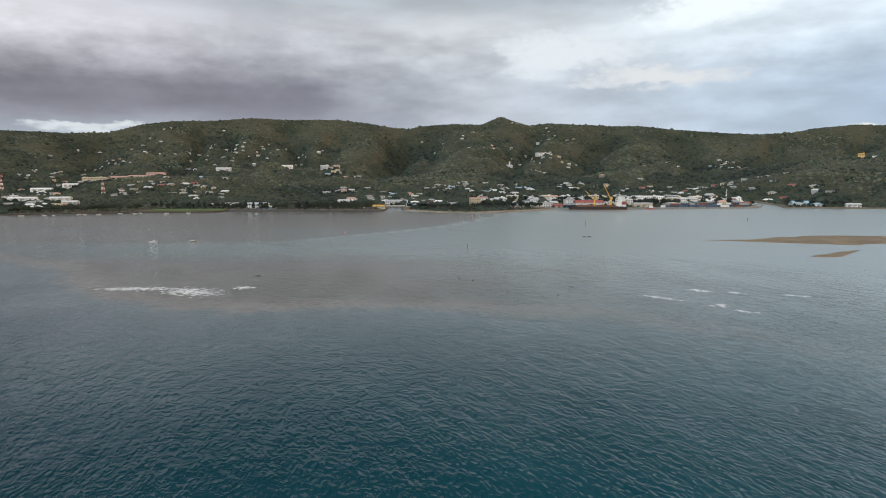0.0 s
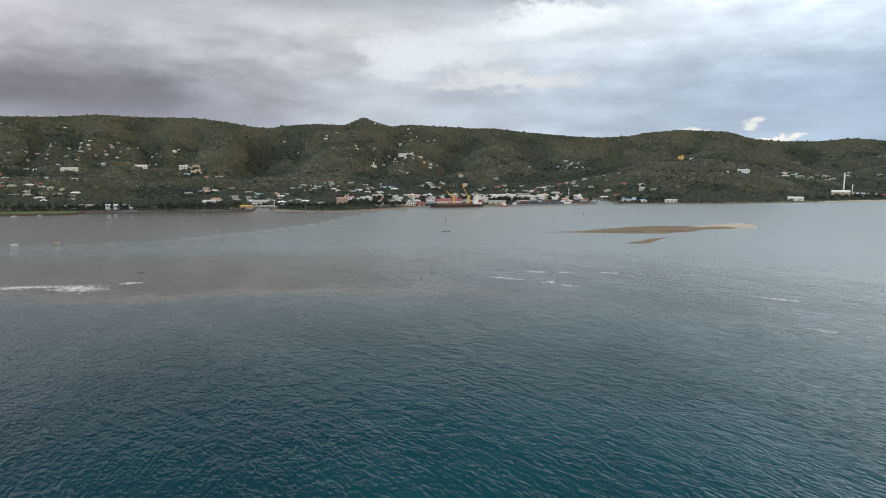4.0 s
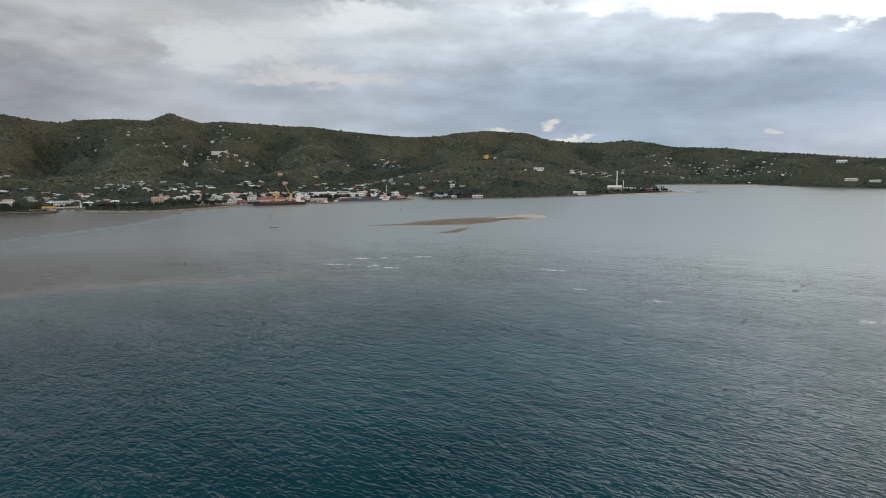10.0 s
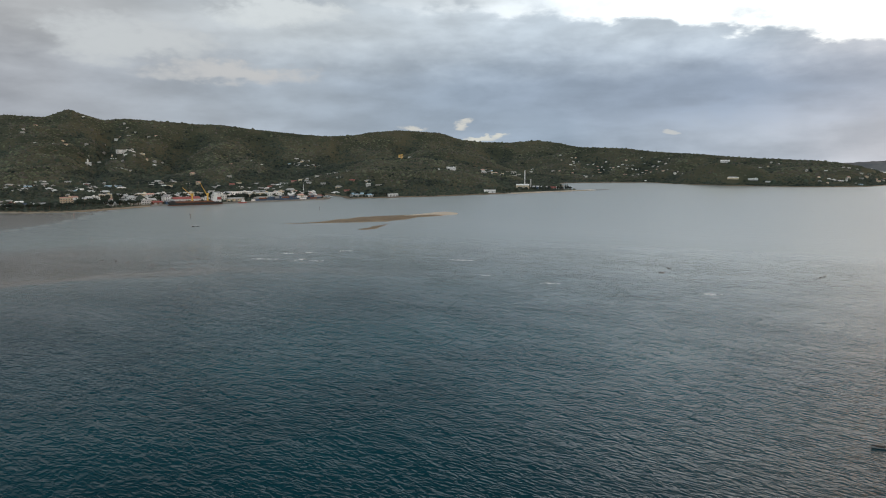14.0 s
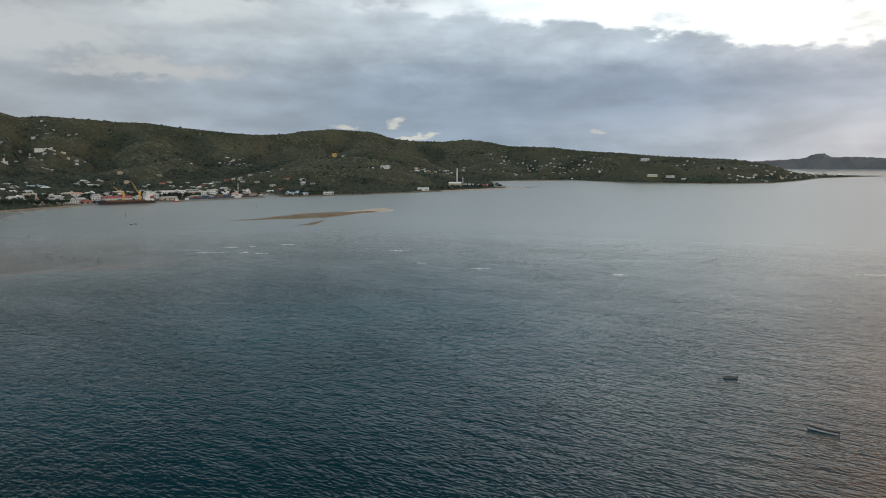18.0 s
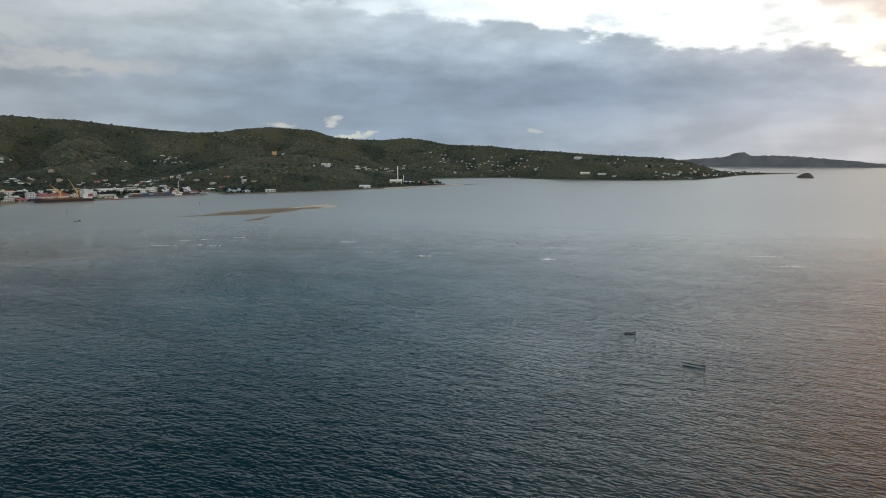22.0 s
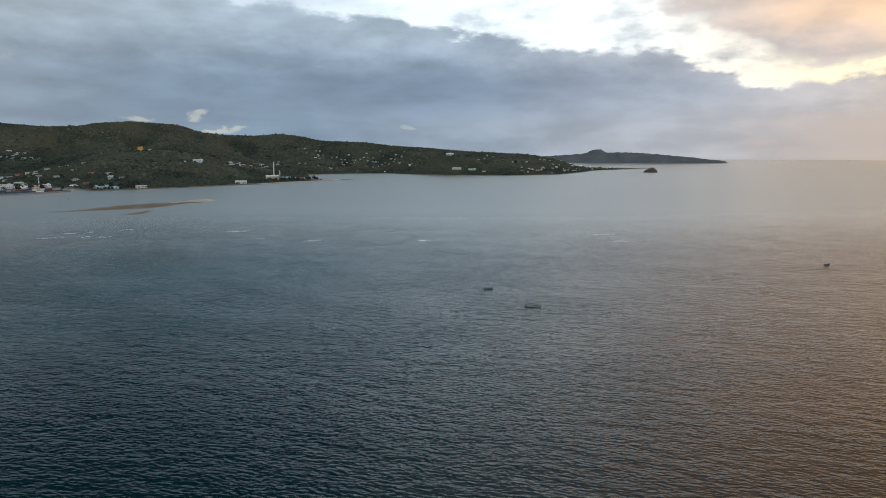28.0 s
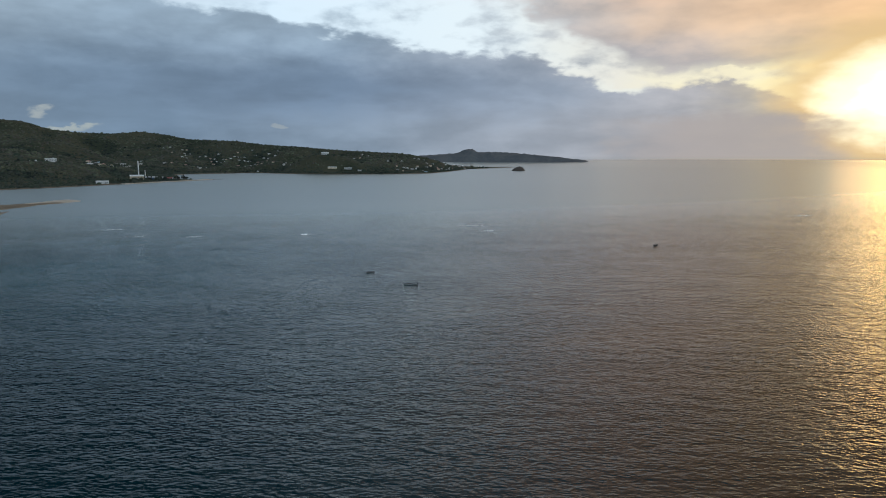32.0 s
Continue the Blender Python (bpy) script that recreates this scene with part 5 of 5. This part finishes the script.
for (ax, ay), (bx, by), n, pick in ROWS:
    for i in range(n):
        u = (i + r.uniform(.1, .9)) / n
        x, y, k = ax + (bx - ax) * u + r.uniform(-3, 3), ay + (by - ay) * u + r.uniform(-4, 4), r.choice(pick)
        g = float(land_height(np.array([x]), np.array([y]))[0])
        if g < .9:
            continue
        m = pose(x, y, g - .1, 0, 0, r.uniform(0, 360))
        if k in first:
            copy_thing(kinds[k], m)
        else:
            first.add(k)
            kinds[k].matrix_basis = m

for k, ob in enumerate(kinds):
    if k not in first:
        for o in (*ob.children_recursive, ob):
            bpy.data.objects.remove(o)

# ---------------------------------------------------------------- houses of the town and the hills
NEAR_PLOTS = [(-122, 1107, 24, 6), (-94, 1122, 39, 9), (-397, 1116, 31, 5), (99, 1197, 42, 10), (-184, 1196, 32, 8), (-537, 1103, 32, 5), (-447, 1145, 43, 10), (-680, 1025, 32, 8), (585, 1086, 38, 4), (-17, 1234, 43, 6),
              (146, 1238, 33, 8), (621, 1084, 33, 2), (-523, 1136, 55, 8), (557, 1148, 45, 5), (50, 1281, 56, 8), (449, 1207, 56, 8), (397, 1244, 57, 8), (517, 1219, 46, 4), (260, 1323, 47, 8), (345, 1338, 48, 6)]
MORE_PLOTS = [(120, 1010, 40, 10), (230, 1030, 40, 10), (400, 1050, 50, 14), (310, 1080, 40, 8), (-30, 1010, 40, 7), (-330, 950, 30, 6), (-640, 960, 50, 10), (-560, 930, 40, 6),
              (637, 1226, 36, 3), (-721, 1184, 49, 8), (-212, 1475, 33, 6), (-263, 1549, 41, 8), (1080, 1206, 31, 12), (238, 1653, 44, 8), (1214, 1289, 19, 5), (-981, 1552, 64, 8), (-692, 1749, 82, 8), (876, 1993, 48, 14), (2000, 716, 56, 7)]
FAR_PLOTS = [(672, 1730, 81, 6), (-1025, 1747, 71, 8), (348, 2000, 53, 7), (-488, 1974, 53, 4), (-857, 1845, 107, 8), (1909, 758, 36, 5), (153, 2065, 54, 6), (-597, 1994, 73, 7), (1745, 1257, 66, 6),
             (-440, 2122, 23, 3), (293, 2172, 77, 8), (-636, 2132, 78, 8), (-864, 2057, 137, 18), (-756, 2105, 117, 14), (1645, 1524, 49, 8)]
REMOTE_PLOTS = [(1909, 1216, 40, 5), (-1011, 2030, 119, 14), (2220, 716, 51, 10), (12, 2355, 82, 5), (2198, 1031, 32, 4), (368, 2420, 86, 9), (2078, 1404, 55, 8), (2041, 1513, 56, 9), (2010, 1608, 68, 8),
                (2046, 1803, 67, 14), (2703, 821, 49, 8), (2450, 760, 60, 8), (2950, 775, 60, 6)]
FORMS = [((11, 7, 2.4, "gable"), "weathered", "old_tin", "small white house with a tin roof"), ((13, 7, 2.7, "flat"), "weathered", "weathered", "white flat-roofed concrete house"),
         ((9, 7, 5.6, "flat"), "weathered", "old_tin", "white flat-roofed house of two floors with a balcony"), ((13, 8, 2.5, "hip"), "cream", "old_tin", "cream house with a grey hipped roof"),
         ((12, 7, 2.5, "gable"), "weathered", "sky_blue", "white house with a pale blue sheet roof"), ((10, 8, 5.6, "hip"), "cream", "pink", "cream house of two floors with a pink roof"),
         ((11, 7, 2.5, "gable"), "pink", "red", "pink house with a faded red roof"), ((15, 7, 2.5, "hip"), "weathered", "white", "long white house with a white roof"),
         ((10, 6.5, 2.4, "gable"), "grey", "old_tin", "small grey house with a tin roof"), ((10, 8, 5.6, "flat"), "cream", "cream", "cream flat-roofed house of two floors")]
models = [house(f, M[a], M[b], label) for f, a, b, label in FORMS]
placed = [(x, y) for x, y, _ in BUILT]


def plots(groups, room):
    for cx, cy, spread, n in groups:
        for _ in range(n):
            for _try in range(12):
                x, y = r.gauss(cx, spread * .55), r.gauss(cy, spread * .7)
                if all((x - a) ** 2 + (y - b) ** 2 > room ** 2 for a, b in placed):
                    if land_height(np.array([x]), np.array([y]))[0] > 1.8:
                        placed.append((x, y))
                        BUILT.append((x, y, 5.0))
                        yield x, y
                        break


used_models = set()
for x, y in plots([(a, b, s, round(n * 1.15)) for a, b, s, n in NEAR_PLOTS + MORE_PLOTS], 13):
    k = r.choice((0, 0, 0, 0, 1, 1, 1, 1, 2, 3, 3, 3, 4, 5, 6, 7, 7, 7, 8, 8, 9))
    g = float(land_height(np.array([x]), np.array([y]))[0])
    m = pose(x, y, g - .7, 0, 0, -math.degrees(math.atan2(x, y)) * .8 + r.choice((0, 0, 0, 90)) + r.uniform(-25, 25))
    if k in used_models:
        copy_thing(models[k], m)
    else:
        used_models.add(k)
        models[k].matrix_basis = m
# beyond the middle slopes the houses are a scatter of pale walls and roofs
for wall, roof, pick in (("weathered", "old_tin", 0), ("cream", "pink", 1), ("weathered", "white", 2)):
    w_s, r_s = Solid(), Solid()
    rr = random.Random(60 + pick)
    for i, (x, y) in enumerate(plots([(a, b, s, max(1, round(n * (.55, .3, .35)[pick]))) for a, b, s, n in [(p, q, e * 1.8, c) for p, q, e, c in FAR_PLOTS + REMOTE_PLOTS]], 11)):
        g = float(land_height(np.array([x]), np.array([y]))[0]) + .4
        w, d, h = rr.uniform(6, 12), rr.uniform(5.5, 8), rr.choice((1.8, 2.0, 2.2, 2.4, 4.4))
        q = Matrix.Translation((x, y, g)) @ Euler((0, 0, -math.atan2(x, y) * .8 + rr.uniform(-.5, .5))).to_matrix().to_4x4()
        a, b = Solid().box(-w / 2, w / 2, -d / 2, d / 2, -3, h), Solid().gable(-w / 2 - .5, w / 2 + .5, -d / 2 - .5, d / 2 + .5, h + .05, h + 1.7, d * .4)
        w_s.add([q @ Vector(p) for p in a.v], a.f)
        r_s.add([q @ Vector(p) for p in b.v], b.f)
    far_houses = tagged(new("far_houses"), "scattered " + ("pale", "cream", "white")[pick] + " houses with " + ("grey tin", "pink", "white")[pick] + " roofs on far slopes", "houses", kind="stuff")
    part("walls", w_s, M[wall], far_houses)
    part("roofs", r_s, M[roof], far_houses)

# ---------------------------------------------------------------- woods
# how pale the slopes are: low in the wooded folds, high on bare spurs and crests
def around(k):
    p = np.pad(H, k, mode="edge")
    return (p[2 * k:, k:-k] + p[:-2 * k, k:-k] + p[k:-k, 2 * k:] + p[k:-k, :-2 * k]) / 4


X, Y = np.meshgrid(lx, ly)
bearing_ = np.degrees(np.arctan2(X, Y))
# shore hill toned darker, range behind it paler: the haze between is painted in
HAZE_CONTRAST = 0.13 * np.exp(-((X - 930) / 270) ** 2 - ((Y - 1290) / 190) ** 2) - 0.16 * smooth(np.hypot(X, Y), 1950, 2250) * smooth(bearing_, 24, 30) * smooth(bearing_, 62, 52)
# besides the vegetation, fold shade and distance haze are painted in here
PALENESS = -HAZE_CONTRAST + fbm(X / 210, Y / 210, 4, 40) + np.clip(H - around(7), -8, 8) * 0.034 + np.clip(H - around(17), -25, 25) * 0.020 + 0.09 * (smooth(np.hypot(X, Y), 1250, 2300) - .45)


def scatter_woods(name, count, seed, az_range, d_range, keep, size, mat, label):
    r = np.random.RandomState(seed)
    a, d = np.radians(r.uniform(*az_range, count)), r.uniform(*d_range, count)
    x, y = d * np.sin(a), d * np.cos(a)
    h = ground_at(x, y)
    ra = np.array(RANGE)
    ok = (h > 1.3) & (r.rand(count) < keep(x, y, h)) & (d < np.interp(np.degrees(a), ra[:, 0], ra[:, 2]) + 60)
    # keep the plots clear
    cell = {}
    for bx, by, br in BUILT:
        cell.setdefault((int(bx // 60), int(by // 60)), []).append((bx, by, br))
    ci, cj = (x // 60).astype(int), (y // 60).astype(int)
    key = ci * 1000 + cj
    order = np.argsort(key, kind="stable")
    edges = np.searchsorted(key[order], [(i * 1000 + j) + e for (i, j) in cell for di in (-1, 0, 1) for e in (di * 1000 - 1, di * 1000 + 2)])
    n_ = 0
    for (i, j), plots_ in cell.items():
        for _ in range(3):
            near_by = order[edges[n_]:edges[n_ + 1]]
            n_ += 2
            for bx, by, br in plots_:
                ok[near_by] &= (x[near_by] - bx) ** 2 + (y[near_by] - by) ** 2 > br * br
    return clumps(name, x[ok], y[ok], h[ok], size(d[ok]), r, mat, label)


def clumps(name, x, y, h, size, r, mat, label, slim=1.0):
    """One faceted clump of leaves at every place."""
    n = len(x)
    wide = size * np.exp(r.normal(-0.08, 0.42, n))
    tall = wide * r.uniform(0.5, 0.95, n) * slim
    turn = r.uniform(0, 6.28, n)
    ang = np.arange(4) * math.pi / 2
    low = np.stack([np.cos(ang), np.sin(ang), np.full(4, -0.35)], -1)
    up = np.stack([0.74 * np.cos(ang + 0.6), 0.74 * np.sin(ang + 0.6), np.full(4, 0.62)], -1)
    base = np.concatenate([low, up, [[0.05, 0, 0.92]]])
    v = base[None] * (1 + r.uniform(-0.25, 0.25, (n, 9, 3)))
    c, s = np.cos(turn)[:, None], np.sin(turn)[:, None]
    px = (v[..., 0] * c - v[..., 1] * s) * wide[:, None] + x[:, None]
    py = (v[..., 0] * s + v[..., 1] * c) * wide[:, None] + y[:, None]
    pz = v[..., 2] * tall[:, None] + h[:, None] + 0.4
    f = []
    for i in range(4):
        j = (i + 1) % 4
        f += [(i, j, 4 + i), (j, 4 + j, 4 + i), (4 + i, 4 + j, 8)]
    faces = (np.array(f)[None] + 9 * np.arange(n)[:, None, None]).reshape(-1, 3)
    ob = mesh_object(name, np.stack([px, py, pz], -1).reshape(-1, 3), faces, mat)
    return tagged(ob, label, "woods", kind="stuff")


# share of the dark canopy, the painted shade of the folds included
wet = lambda x, y: smooth(ground_at(x, y, PALENESS), 0.56, 0.48)
scatter_woods("woods", 230000, 11, (-46, 84), (830, 3350), lambda x, y, h: 0.08 + 0.92 * wet(x, y), lambda d: 0.185 * np.sqrt(d / 8.5), M["canopy"],
              "dense dark green tree canopy in the folds of the hills")
scatter_woods("dry_woods", 150000, 13, (-46, 84), (830, 3350), lambda x, y, h: 0.75 * (1 - wet(x, y)), lambda d: 0.165 * np.sqrt(d / 8.5), M["pale_canopy"],
              "lighter olive trees on the spurs and crests, paler far off for haze")
scatter_woods("scrub", 80000, 12, (-46, 84), (830, 3000), lambda x, y, h: 0.15 + 0.85 * (1 - wet(x, y)), lambda d: 0.11 * np.sqrt(d / 8.5), M["scrub"],
              "olive and brown scrub on the open slopes")
# garden trees that half hide the houses
rg = np.random.RandomState(21)
px, py = (np.repeat(np.array([p[k] for p in placed]), 9) for k in (0, 1))
side = rg.uniform(-13, 13, len(px))
gx_, gy_ = px + side, py + np.where(np.abs(side) < 7, -rg.uniform(6.5, 10, len(px)), rg.uniform(-9, 7, len(px)))
clear = np.ones(len(gx_), bool)
for bx, by, br in BUILT:
    clear &= (gx_ - bx) ** 2 + (gy_ - by) ** 2 > min(br, 6.0) ** 2
clear &= (ground_at(gx_, gy_) > 1.6) & (np.abs(gy_ - 880) > 30)
clumps("garden_trees", gx_[clear], gy_[clear], ground_at(gx_[clear], gy_[clear]), np.full(clear.sum(), 2.5), rg, M["canopy"], "dark green garden trees between the houses", 1.5)
